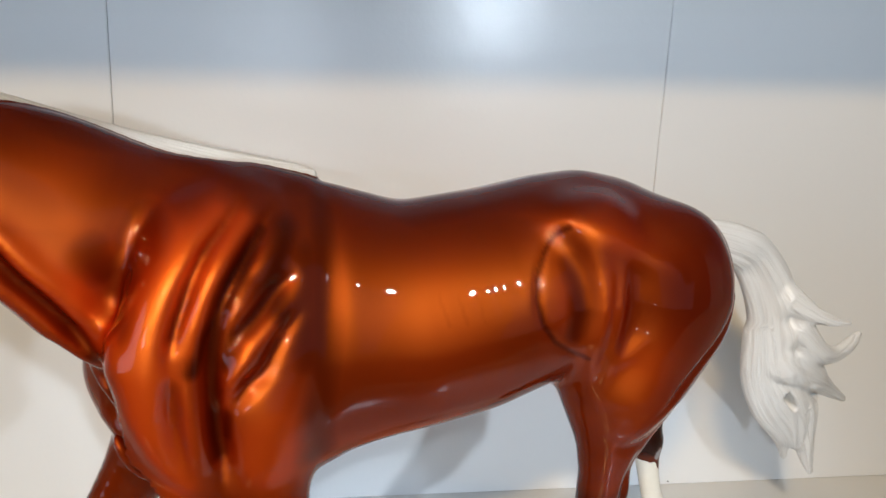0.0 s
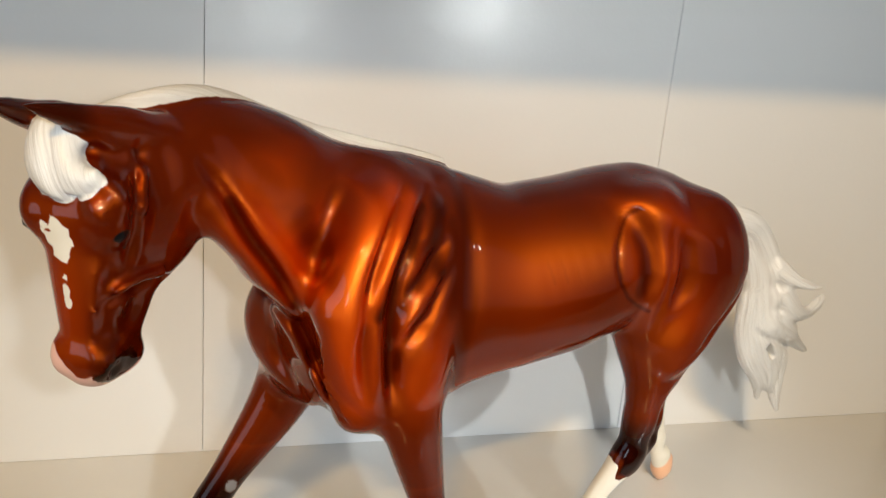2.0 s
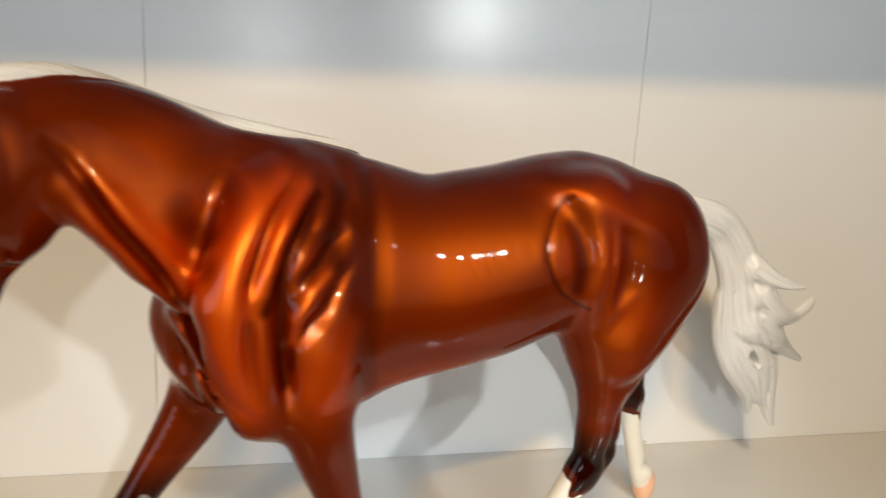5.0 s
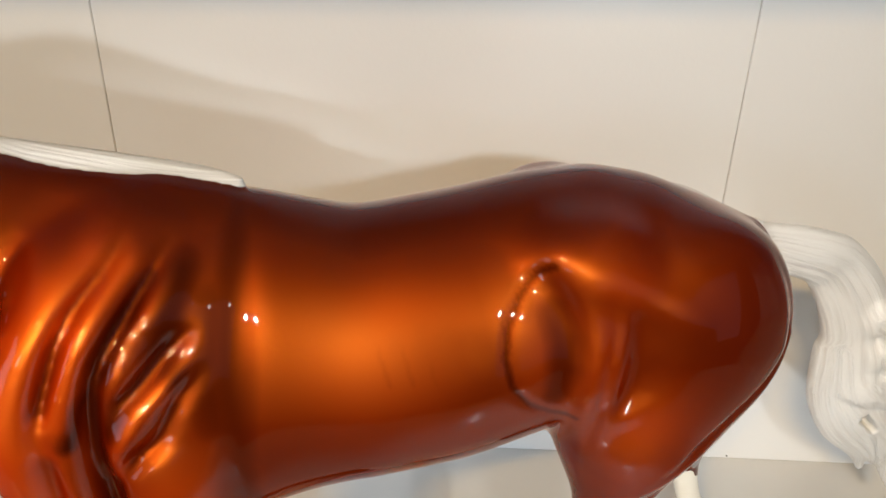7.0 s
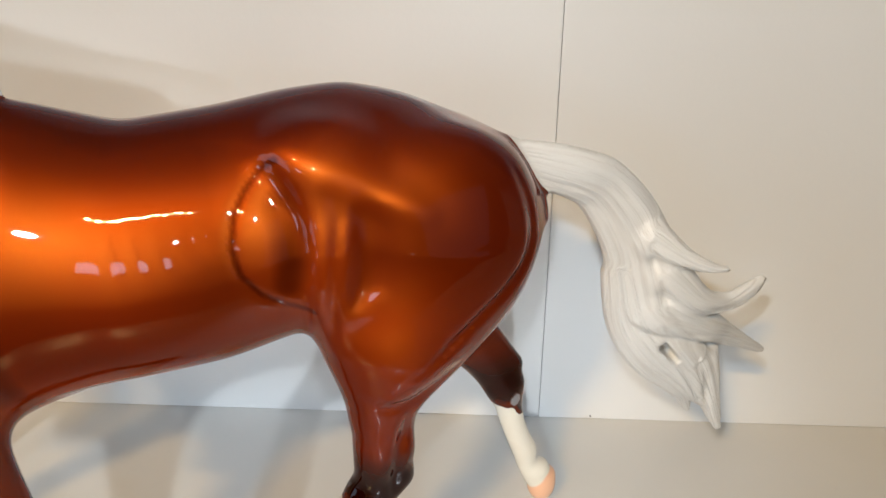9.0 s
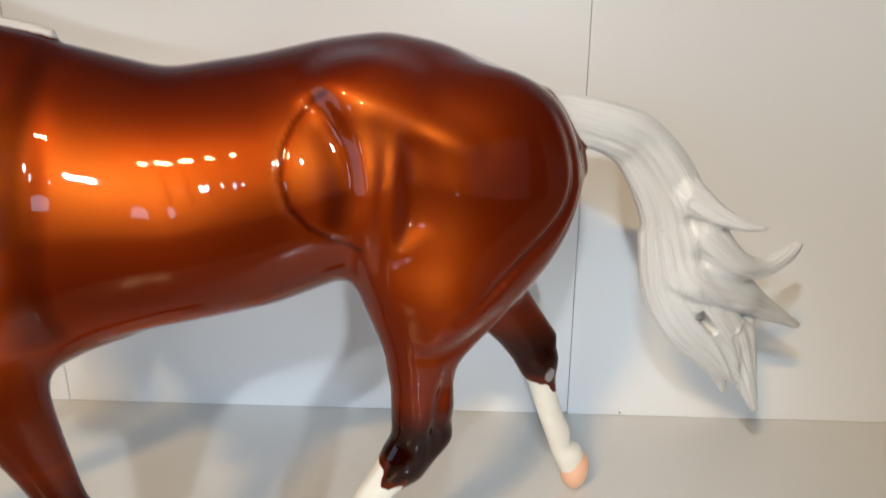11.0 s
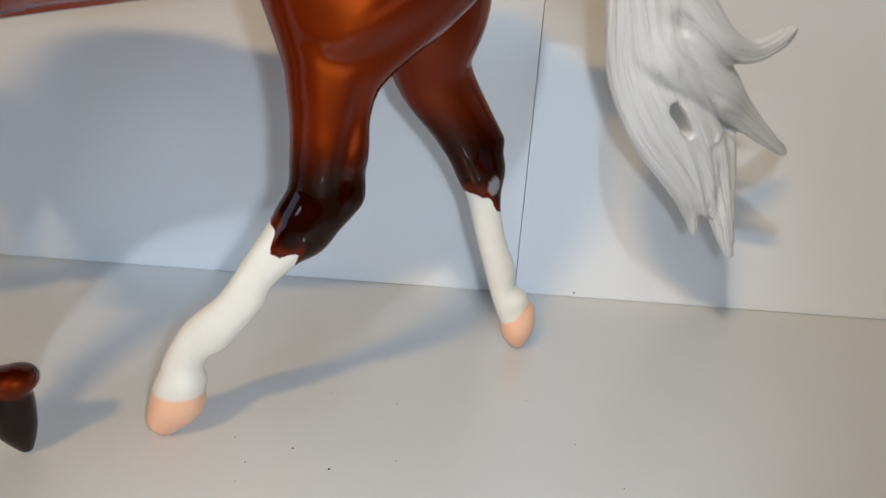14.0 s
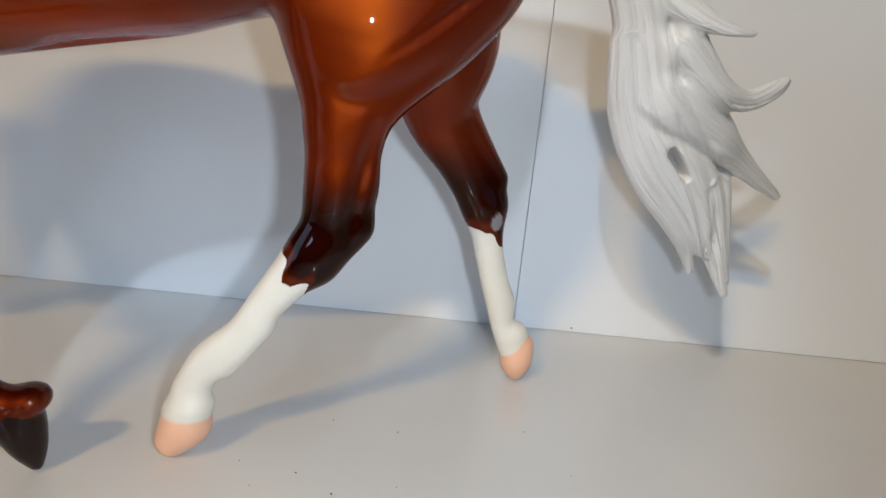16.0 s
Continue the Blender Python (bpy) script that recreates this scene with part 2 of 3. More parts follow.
HF, HS = np.array(to_uv(*FWD)), np.array(to_uv(*SIDE))


def on_head(f, s, z):
    return FACE[0] + f * HF[0] + s * HS[0], FACE[1] + f * HF[1] + s * HS[1], z


def window(lo, hi):
    cut = []
    for i in range(3):
        a = int(max(0, np.floor((lo[i] - LO[i]) / STEP)))
        b = int(min(len(AX[i]), np.ceil((hi[i] - LO[i]) / STEP) + 1))
        cut.append(slice(a, max(a, b)))
    return tuple(cut), np.meshgrid(*[AX[i][cut[i]] for i in range(3)], indexing="ij", sparse=True)


def blend(cut, d, k, kind, carve=False):
    old = FIELD[cut].copy()
    if carve:
        h = np.clip(0.5 - 0.5 * (old + d) / k, 0, 1)
        FIELD[cut] = old * (1 - h) - d * h + k * h * (1 - h)
        return
    h = np.clip(0.5 + 0.5 * (old - d) / k, 0, 1)
    FIELD[cut] = old * (1 - h) + d * h - k * h * (1 - h)
    NEAR[kind][cut] = np.minimum(NEAR[kind][cut], d)


def cone(a, b, ra, rb, k=4.0, w=1.0, kind=0, carve=False):
    """A round-ended tapering limb from a to b, w times as wide across as it is deep."""
    a, b = np.array(a, float), np.array(b, float)
    m = max(ra, rb) * max(1, w) + k + 6
    cut, (X, Y, Z) = window(np.minimum(a, b) - m, np.maximum(a, b) + m)
    e = b - a
    t = np.clip(((X - a[0]) * e[0] + (Y - a[1]) * e[1] + (Z - a[2]) * e[2]) / (e @ e), 0, 1)
    q = np.sqrt((X - a[0] - t * e[0]) ** 2 + ((Y - a[1] - t * e[1]) / w) ** 2 + (Z - a[2] - t * e[2]) ** 2)
    blend(cut, (q - (ra + (rb - ra) * t)) * min(1.0, w), k, kind, carve)


def ball(c, r, k=4.0, kind=0, turn=0.0, pitch=0.0, carve=False):
    """An ellipsoid with half axes r, turned about the upright (degrees) and pitched in its own upright plane."""
    r = np.array(r, float)
    m = r.max() + k + 6
    cut, (X, Y, Z) = window(np.array(c) - m, np.array(c) + m)
    X, Y, Z = X - c[0], Y - c[1], Z - c[2]
    ca, sa = math.cos(radians(turn)), math.sin(radians(turn))
    X, Y = X * ca + Y * sa, -X * sa + Y * ca
    cp, sp = math.cos(radians(pitch)), math.sin(radians(pitch))
    X, Z = X * cp + Z * sp, -X * sp + Z * cp
    k0 = np.sqrt((X / r[0]) ** 2 + (Y / r[1]) ** 2 + (Z / r[2]) ** 2)
    k1 = np.sqrt((X / r[0] ** 2) ** 2 + (Y / r[1] ** 2) ** 2 + (Z / r[2] ** 2) ** 2) + 1e-6
    blend(cut, k0 * (k0 - 1) / k1, k, kind, carve)


HEAD_TURN = math.degrees(math.atan2(HF[1], HF[0]))


def head_ball(f, s, z, r, k=3.0, kind=0, pitch=0.0, carve=False):
    ball(on_head(f, s, z), r, k, kind, HEAD_TURN, pitch, carve)


def smooth_path(p, steps=7):
    """A curve through the rows of p, seven steps from each to the next."""
    fine = [p[0]]
    for i in range(len(p) - 1):
        m0, m1 = (p[i + 1] - p[max(i - 1, 0)]) / 2, (p[min(i + 2, len(p) - 1)] - p[i]) / 2
        for t in np.arange(1, steps + 1) / steps:
            fine.append((2 * t ** 3 - 3 * t ** 2 + 1) * p[i] + (t ** 3 - 2 * t ** 2 + t) * m0 + (3 * t ** 2 - 2 * t ** 3) * p[i + 1] + (t ** 3 - t ** 2) * m1)
    return np.array(fine)


def chain(points, k=4.0, w=1.0, kind=0):
    """A limb along a smooth curve through points, each with its radius."""
    fine = smooth_path(np.array([[*a, r] for a, r in points], float))
    fine[:, 3] = np.maximum(fine[:, 3], 0.4)
    m = fine[:, 3].max() * max(1, w) + k + 6
    cut, (X, Y, Z) = window(fine[:, :3].min(0) - m, fine[:, :3].max(0) + m)
    best = np.float32(1e9)
    for a, b in zip(fine, fine[1:]):
        e = b[:3] - a[:3]
        t = np.clip(((X - a[0]) * e[0] + (Y - a[1]) * e[1] + (Z - a[2]) * e[2]) / (e @ e), 0, 1)
        q = np.sqrt((X - a[0] - t * e[0]) ** 2 + ((Y - a[1] - t * e[1]) / w) ** 2 + (Z - a[2] - t * e[2]) ** 2) - (a[3] + (b[3] - a[3]) * t)
        best = np.minimum(best, q)
    blend(cut, best * min(1.0, w), k, kind)
    return fine


def crease(points, width, depth, reach=(-80, -6)):
    """Presses a line (u, z points) into the near side (or, with a negative depth, raises it)."""
    pts = smooth_path(np.array(points, float))
    m = width * 3.2
    lo, hi = pts.min(0) - m, pts.max(0) + m
    cut, (X, Y, Z) = window((lo[0], reach[0], lo[1]), (hi[0], reach[1], hi[1]))
    best = np.float32(1e9)
    along = np.float32(0)
    lengths = np.hypot(*np.diff(pts, axis=0).T)
    run = 0.0
    for a, b, length in zip(pts, pts[1:], lengths):
        e = b - a
        t = np.clip(((X - a[0]) * e[0] + (Z - a[1]) * e[1]) / (e @ e), 0, 1)
        q = (X - a[0] - t * e[0]) ** 2 + (Z - a[1] - t * e[1]) ** 2
        along = np.where(q < best, (run + t * length) / lengths.sum(), along)
        best = np.minimum(best, q)
        run += length
    taper = 1 - np.abs(2 * along - 1) ** 2
    FIELD[cut] += depth * np.exp(-best / (2 * (width * (0.6 + 0.4 * taper)) ** 2)) * taper * np.ones_like(Y)


def ledge(points, near_width, far_width, height, reach=(-80, -6)):
    """Raises a fold along a line (u, z points, running down): steep towards the head, sloping off gently towards the tail."""
    pts = smooth_path(np.array(points, float))
    m = 3 * max(near_width, far_width)
    lo, hi = pts.min(0) - m, pts.max(0) + m
    cut, (X, Y, Z) = window((lo[0], reach[0], lo[1]), (hi[0], reach[1], hi[1]))
    best, along, side = np.float32(1e9), np.float32(0), np.float32(0)
    lengths = np.hypot(*np.diff(pts, axis=0).T)
    run = 0.0
    for a, b, length in zip(pts, pts[1:], lengths):
        e = b - a
        t = np.clip(((X - a[0]) * e[0] + (Z - a[1]) * e[1]) / (e @ e), 0, 1)
        q = (X - a[0] - t * e[0]) ** 2 + (Z - a[1] - t * e[1]) ** 2
        along = np.where(q < best, (run + t * length) / lengths.sum(), along)
        side = np.where(q < best, e[0] * (Z - a[1]) - e[1] * (X - a[0]), side)
        best = np.minimum(best, q)
        run += length
    taper = 1 - np.abs(2 * along - 1) ** 2
    FIELD[cut] -= height * np.exp(-best / (2 * np.where(side > 0, far_width, near_width) ** 2)) * taper * np.ones_like(Y)


def torso():
    """The trunk: top line, belly line and half width along the body."""
    u = np.array([-113, -110, -102, -86, -70, -50, -25, 0, 20, 36, 52, 68, 84, 93.5])
    top = np.array([140, 150, 168, 180, 186, 182.5, 175.2, 178.2, 182, 183.5, 180, 173, 165.5, 147])
    low = np.array([124, 114, 98, 91, 89, 98.5, 103.8, 108.5, 115, 117, 117, 118, 124, 143])
    wide = np.array([1.5, 8, 18, 25, 27, 29.5, 34, 35.5, 34.5, 32.5, 32, 29, 21, 5])
    cut, (X, Y, Z) = window((-126, -50, 80), (100, 50, 192))
    x = np.clip(X[:, 0, 0], u[0], u[-1])

    def smooth(values):
        fine = np.interp(x, u, values)
        n = 9
        pad = np.concatenate([np.full(n, fine[0]), fine, np.full(n, fine[-1])])
        return np.convolve(pad, np.hanning(2 * n + 3)[1:-1] / np.hanning(2 * n + 3)[1:-1].sum(), "same")[n:-n][:, None, None]

    t, b, w = smooth(top), smooth(low), smooth(wide)
    c, h = (t + b) / 2 - 2, (t - b) / 2
    h = np.where(Z > c, t - c, c - b)
    rise = np.clip((Z - c) / h, 0, 1)
    fall = np.clip((c - Z) / h, 0, 1)
    mid = np.interp(x, (-121, -104, -86), (10.0, 5.0, 0.0))[:, None, None]
    p = 2.0 + 0.5 * (Z < c)
    q = ((np.abs(Y - mid) / (w * (1 - 0.10 * rise - 0.05 * fall))) ** p + (np.abs(Z - c) / h) ** p) ** (1 / p)
    d = (q - 1) * np.minimum(w, h) * 0.8
    d = np.maximum(d, np.maximum(u[0] - X, X - u[-1]))
    blend(cut, d, 4.0, 0)


torso()
# neck, from the shoulders up to the poll, bending to the near side
chain([((-84, -1, 154), 29), ((-104, -3, 168), 24.5), ((-121, -11, 183), 20.4), ((-137, -20.5, 190), 17.2), ((-148, -26.5, 191.2), 15.2), ((-157, -32, 189.5), 14.5)], 8, 0.56)
cone((-97, -3, 132), (-116, -8, 154), 14, 7.5, 8, 0.95)
cone((-119, -10, 158), (-139, -24, 180), 6.4, 5.4, 6, 0.95)
chain([((-58, -1, 177.5), 5), ((-76, -1, 181), 6), ((-97, -2, 185.3), 6.3), ((-115, -6, 191.2), 6.5), ((-130, -13, 196.8), 6.5)], 6)
# breast and shoulders
ball((-100, 17, 122), (20, 15, 24), 7, 0, 10, 20)
ball((-88, -12.5, 123), (15, 14, 28), 7, 0, -6, 12)
ball((-79, -14, 146), (16, 14, 36), 8, 0, 0, 22)
ball((-82, 16, 145), (16, 15, 36), 8, 0, 0, 22)
ball((-68, -17, 119), (13, 10.5, 19), 5, 0, 0, -12)
ball((-68, 21, 119), (13, 11, 19), 5, 0, 0, -12)
ball((-101, 9, 108), (10, 14, 12), 8)
# the two long folds of the shoulder blade
chain([((-76, -8, 180), 5), ((-86, -15, 172), 8), ((-92.5, -19, 162), 9.5), ((-96, -21, 152), 10), ((-97.5, -21.5, 140), 10.5), ((-97, -20.5, 124), 10.5), ((-90, -18, 108), 9)], 6)
chain([((-69, -8, 178), 4.5), ((-77, -14, 172), 6.5), ((-82, -18.5, 165), 7.5), ((-85.5, -20, 156), 7.5), ((-88.5, -20, 146), 6.5)], 5)
# quarters
ball((57, -16, 136), (28, 16.5, 37), 10, 0, 6, -20)
ball((60, 18, 134), (27, 17, 35), 10, 0, -6, -12)
ball((46, -18, 118), (19.5, 13, 24), 10, 0, 0, -10)
ball((69, 17, 114), (16, 13, 22), 7)
ball((29, -19, 167), (12, 8, 9.5), 9)
ball((29, 22, 166), (12, 8, 10), 9)
# near hind leg
chain([((44.5, -19.5, 112), 15.5), ((41, -21, 91), 10.2), ((40.5, -20.5, 76), 7.4)], 7, 0.85)
cone((46, -20, 98), (45.2, -20, 66), 4.6, 3.6, 3, 0.7)
cone((40.8, -20.5, 76), (37.5, -20, 63), 7.4, 7.0, 5, 0.85)
cone((44.3, -20, 65.5), (36, -20, 56), 4.2, 5.4, 4, 0.85)
chain([((34.0, -20, 57), 6.6), ((25, -19.7, 46), 5.0), ((17.9, -19.4, 36.2), 4.4), ((9.6, -19, 28.3), 4.7), ((4.7, -18.6, 19.5), 4.8)], 4, 0.85)
cone((23, -19.5, 37.5), (13.8, -19, 26.5), 2.0, 2.6, 4)
ball((4.3, -18.2, 14.5), (6.8, 6.6, 4.6), 3, 0, 0, 12)
chain([((3.6, -18, 9.8), 6.9), ((0.2, -18, 4.8), 4.7)], 1.5, 1.0, 2)
# far hind leg
chain([((70, 19, 112), 14.5), ((71.0, 22, 94), 11.4), ((81.0, 24, 77), 8.2), ((88.3, 25, 64), 6.8)], 6, 0.85)
cone((80, 22, 92), (92.6, 25, 73), 2.4, 3.0, 5)
chain([((89.5, 25, 64), 6.4), ((91.8, 25.5, 50), 4.8), ((95.8, 27, 37), 4.6), ((98.6, 28, 30), 4.9), ((100, 28.5, 23), 4.1), ((104, 29.5, 15), 4.8)], 4, 0.85)
ball((105.2, 29.8, 19.0), (4.2, 5.0, 3.4), 3, 0, 0, 15)
chain([((108.2, 30, 14.2), 4.4), ((106.9, 30.4, 9.2), 5.7), ((107.5, 31, 3.8), 3.2)], 1.5, 1.0, 2)
# near foreleg
chain([((-71, -19, 108), 12.5), ((-68.5, -23.5, 90), 10.0), ((-62.5, -27.5, 63), 6.6), ((-59.5, -27, 52), 6.8), ((-54, -26, 42), 5.0), ((-46, -25, 22), 4.6)], 5, 0.85)
cone((-46, -25, 21), (-38, -25, 17), 5.8, 5.6, 3)
ball((-32.4, -25, 19.5), (5.6, 6.0, 4.0), 2.5, 0, 0, 14)
chain([((-35, -25, 13.6), 6.5), ((-33, -25, 7.5), 4.6), ((-31.4, -25, 2.0), 1.9)], 1.2, 1.0, 3)
# far foreleg
chain([((-99, 20, 104), 14), ((-108, 20, 86), 11), ((-125, 20, 61), 7.2), ((-134, 20, 47), 6.8), ((-141, 20, 35), 4.8), ((-150, 20, 19), 5.2), ((-155, 20, 10), 5.4)], 5, 0.85)
chain([((-157, 20, 10.0), 6.4), ((-160, 20, 3.6), 5.4)], 1.5, 1.0, 3)
# head
head_ball(-15, 0, 187, (15, 12.6, 18), 6)
cone(on_head(-12.5, 0, 180), on_head(-10.6, 0, 147), 12.0, 7.8, 5)
head_ball(-8, 9.8, 182, (8, 5.5, 8), 5)
head_ball(-8, -8.6, 182, (8, 5.0, 7), 5)
head_ball(-25, 6.5, 178, (14.5, 6.5, 18), 5, 0, 12)
head_ball(-25, -6, 177, (15, 7, 17), 6, 0, 12)
head_ball(-34, 7, 176.5, (15.5, 6.8, 16.2), 5)
cone(on_head(-29, 1, 166), on_head(-19, 1, 146), 8, 5.8, 6)
head_ball(-10.5, 0, 141.8, (8.6, 8.0, 8.4), 4)
head_ball(-15.5, 0, 139.5, (6, 6.5, 5.5), 3)
head_ball(-19.5, 1.5, 139.8, (6.0, 5.6, 4.6), 4)
head_ball(-6, 5.5, 143, (3.5, 3.2, 5), 3)
head_ball(-6, -5.5, 143, (3.5, 3.2, 5), 3)
head_ball(-7.5, 9.8, 139.2, (2.2, 3.0, 2.8), 1.5, 0, 20, True)
head_ball(-7.5, -9.8, 139.2, (2.2, 3.0, 2.8), 1.5, 0, 20, True)
cone(on_head(-17, 9.5, 136.2), on_head(-8, 10, 135.2), 0.9, 0.9, 1.2, 1.0, 0, True)
# brow, cheek bone and eyes
cone(on_head(-3, 11, 184.5), on_head(-11, 14.5, 183.5), 2.6, 2.2, 3)
chain([(on_head(-23, 12.6, 164), 1.2), (on_head(-11, 11.0, 162.6), 1.3), (on_head(-6.5, 9.4, 159.6), 1.2), (on_head(-3.5, 7.5, 157.3), 0.8)], 1.4)
head_ball(-6.6, 12.2, 177.7, (3.5, 2.9, 2.2), 0.6, 4)
head_ball(-6.0, -11.8, 178.3, (3.2, 2.4, 2.7), 0.6, 4)
chain([(on_head(-13, 9, 197), 1.6), (on_head(-14.5, 13.2, 191), 1.6), (on_head(-12, 14, 184.5), 1.4)], 2.5)
chain([(on_head(-4, 8, 194), 1.6), (on_head(-3.5, 11, 188), 1.6), (on_head(-4, 12.8, 182.5), 1.2)], 2.5)
# ears, pricked forwards
chain([(on_head(-25, 10.5, 199.3), 5.0), (on_head(-16, 9.2, 202), 4.9), (on_head(-7, 7.2, 203.8), 4.2), (on_head(3, 5.2, 206.6), 2.6), (on_head(12, 3.5, 209.1), 0.6)], 3, 0.8)
chain([(on_head(-25, -10, 199), 5.0), (on_head(-16, -10.3, 202), 4.8), (on_head(-7, -10.3, 203.8), 3.9), (on_head(3, -9, 206.6), 2.5), (on_head(11, -7.4, 209), 0.6)], 3, 0.8)
# forelock, mane, tail
chain([(on_head(-9, -1.5, 203), 4.6), (on_head(-3, -2.0, 200.5), 5.0), (on_head(0.2, -1.5, 194.5), 4.4), (on_head(1.0, 1.0, 189.8), 3.2), (on_head(0.8, 3.2, 187.6), 1.6)], 1.6, 1.0, 1)
chain([(on_head(-8, 2.5, 203), 3.8), (on_head(-2.4, 2.2, 200), 4.0), (on_head(0, 4.0, 194.8), 3.7), (on_head(0.2, 7.6, 191.6), 3.2), (on_head(-0.8, 11, 193), 1.2)], 1.2, 1.0, 1)
chain([(on_head(-2, -3.5, 199), 3.0), (on_head(0.2, -4.2, 193.5), 2.4), (on_head(0.6, -2.6, 188.4), 1.3)], 1.2, 1.0, 1)
chain([(on_head(0, 2.5, 197), 2.0), (on_head(1.6, 3.6, 191.6), 2.0), (on_head(1.4, 6.6, 188.4), 1.0)], 1.0, 1.0, 1)
chain([((-173, -37, 201.0), 1.2), ((-167, -33, 203.8), 2.2), ((-160, -29, 205.4), 3.0), ((-150, -25, 207.2), 3.6), ((-140, -19, 207.3), 3.8), ((-130, -12.5, 204.9), 3.8), ((-115, -4.5, 199.2), 3.7), ((-97, 2.0, 193.0), 3.7), ((-76, 3.5, 188.2), 3.5), ((-60, 3.0, 185.6), 2.6), ((-52.5, 1.5, 184.4), 1.5)], 1.6, 1.0, 1)
chain([((-146, -18, 200), 6), ((-124, -2, 192), 6), ((-98, 8, 180), 5), ((-74, 10, 176), 3)], 3, 0.6, 1)
LOCKS = []


def lock(points, k, w):
    LOCKS.append([(p[:3], p[3]) for p in chain(points, k, w, 1)[::2]])


lock([((84, -1, 159.5), 6.0), ((96.5, 0, 155.6), 7.5), ((106, 1, 152), 8.2), ((113, 3, 147.5), 9.2), ((121, 4, 137.5), 10.6), ((127.5, 5, 125), 12.0), ((132, 6, 111), 14.2), ((140, 9, 96), 15), ((150, 12, 82), 12.2), ((159, 16, 66), 8.5), ((164, 18, 57), 5.5)], 3.0, 0.5)
lock([((130, 0, 130), 6.4), ((139, -5, 125.0), 3.4), ((146, -8.5, 122.8), 1.9), ((151, -10, 122.3), 1.0)], 2.0, 0.7)
lock([((136, 1, 117), 8), ((148, 0, 107), 5.0), ((159, 2, 104), 3.4), ((167, 3, 107), 2.9), ((172, 4, 110.3), 1.8)], 1.8, 0.8)
lock([((137, 3, 104), 10), ((152, 7, 94), 7.8), ((164, 12, 86.5), 5.0), ((177, 15.5, 78.5), 2.9), ((185.5, 17.4, 73.4), 1.5)], 1.8, 0.6)
lock([((121, 6, 116), 4), ((126, 8.5, 97), 6), ((137, 12, 80), 7), ((150, 17, 66), 5.8), ((158, 21, 55), 3.6), ((162.5, 23.5, 45.5), 1.6)], 1.8, 0.7)
lock([((159, 15, 74), 8), ((166, 17.5, 58), 5.2), ((170.5, 18.4, 47), 3.4), ((173.6, 18.4, 39), 1.7)], 1.8, 0.7)
crease([(124, 100), (134, 93), (148, 88), (162, 81), (172, 75)], 1.3, 2.2, (-20, 12))
crease([(122, 128), (124, 112), (131, 97)], 1.0, 1.3, (-20, 6))
crease([(128, 132), (133, 116), (141, 101), (152, 92)], 1.0, 1.4, (-20, 6))
crease([(160, 72), (164, 60), (167, 50)], 1.0, 1.6, (-20, 18))
crease([(101, 157), (116, 146), (127, 132)], 1.0, 1.2, (-20, 0))
crease([(99, 152), (112, 141), (119, 128), (122, 114)], 1.0, 1.2, (-20, 3))
cone((140.0, -6, 86.8), (146.5, -6, 79.6), 1.9, 1.3, 1.0, 20.0, 0, True)

# cheek, brow and nose
FACE_SIDE = (-80, -30)
crease([(-149, 158.5), (-157, 161.3), (-163, 160.4), (-168, 157.6)], 1.2, 2.0, FACE_SIDE)
crease([(-149, 161.5), (-158, 164), (-163, 163), (-167.3, 161), (-171, 158.4)], 0.9, -1.2, FACE_SIDE)
crease([(-157, 200), (-158.7, 192), (-159.6, 183), (-161.4, 172), (-163.6, 164.5)], 1.3, 1.7, FACE_SIDE)
crease([(-173, 198.6), (-169, 200), (-165.5, 198.8), (-161.5, 196.6)], 1.1, -1.2, FACE_SIDE)
crease([(-172, 189), (-170.4, 186.6), (-168.4, 183.4), (-166, 180.6)], 1.1, -1.2, FACE_SIDE)
crease([(-168.5, 191.4), (-164.5, 189.6), (-162.2, 186), (-161.5, 181.5)], 1.3, -1.4, FACE_SIDE)
crease([(-168.6, 172), (-170.4, 163), (-171.4, 153), (-172.6, 146)], 1.4, -1.1, FACE_SIDE)
crease([(-165.5, 170), (-167.4, 161), (-168.6, 151), (-168.6, 144)], 1.7, 1.4, FACE_SIDE)
crease([(-160, 157), (-164, 152), (-166, 146)], 2.6, 1.1, FACE_SIDE)
crease([(-164.5, 193), (-164.5, 188), (-166, 183.5)], 3.6, -1.1, FACE_SIDE)

# muscle lines of the shoulder
crease([(-73, 182), (-78, 176), (-82.3, 171.5), (-86, 165), (-88.5, 159), (-91, 152.5), (-93.5, 143)], 1.7, 3.4)
crease([(-64, 180), (-68.8, 174), (-72.5, 169.5), (-76, 165), (-79, 160), (-81, 154), (-82, 147), (-82.3, 139), (-82.3, 130), (-82, 121), (-80, 106)], 2.0, 3.6)
crease([(-62, 178), (-66.5, 170), (-70.5, 163.5)], 3.0, -1.4)
crease([(-60, 164), (-66.7, 158.7), (-72, 153.5), (-76.3, 149.5), (-80, 139)], 1.9, 2.2)
crease([(-60, 157), (-68, 151.5), (-75.5, 144), (-79, 136), (-79.8, 120)], 2.4, -1.2)
crease([(-59, 156), (-66.2, 147), (-69.5, 141), (-74.7, 136.5), (-79, 131), (-80.2, 123), (-77, 107)], 1.9, 2.2)
crease([(-91, 147), (-92.5, 139), (-92.2, 128), (-90, 112)], 2.0, 2.2)
crease([(-88, 146), (-88.2, 130), (-86, 114)], 2.4, -1.2)
crease([(-49, 184), (-52, 168), (-54, 150), (-55.5, 130), (-56.5, 108)], 3.4, 1.1)
crease([(-70, 138), (-69, 122), (-68, 108)], 6.5, -2.4)
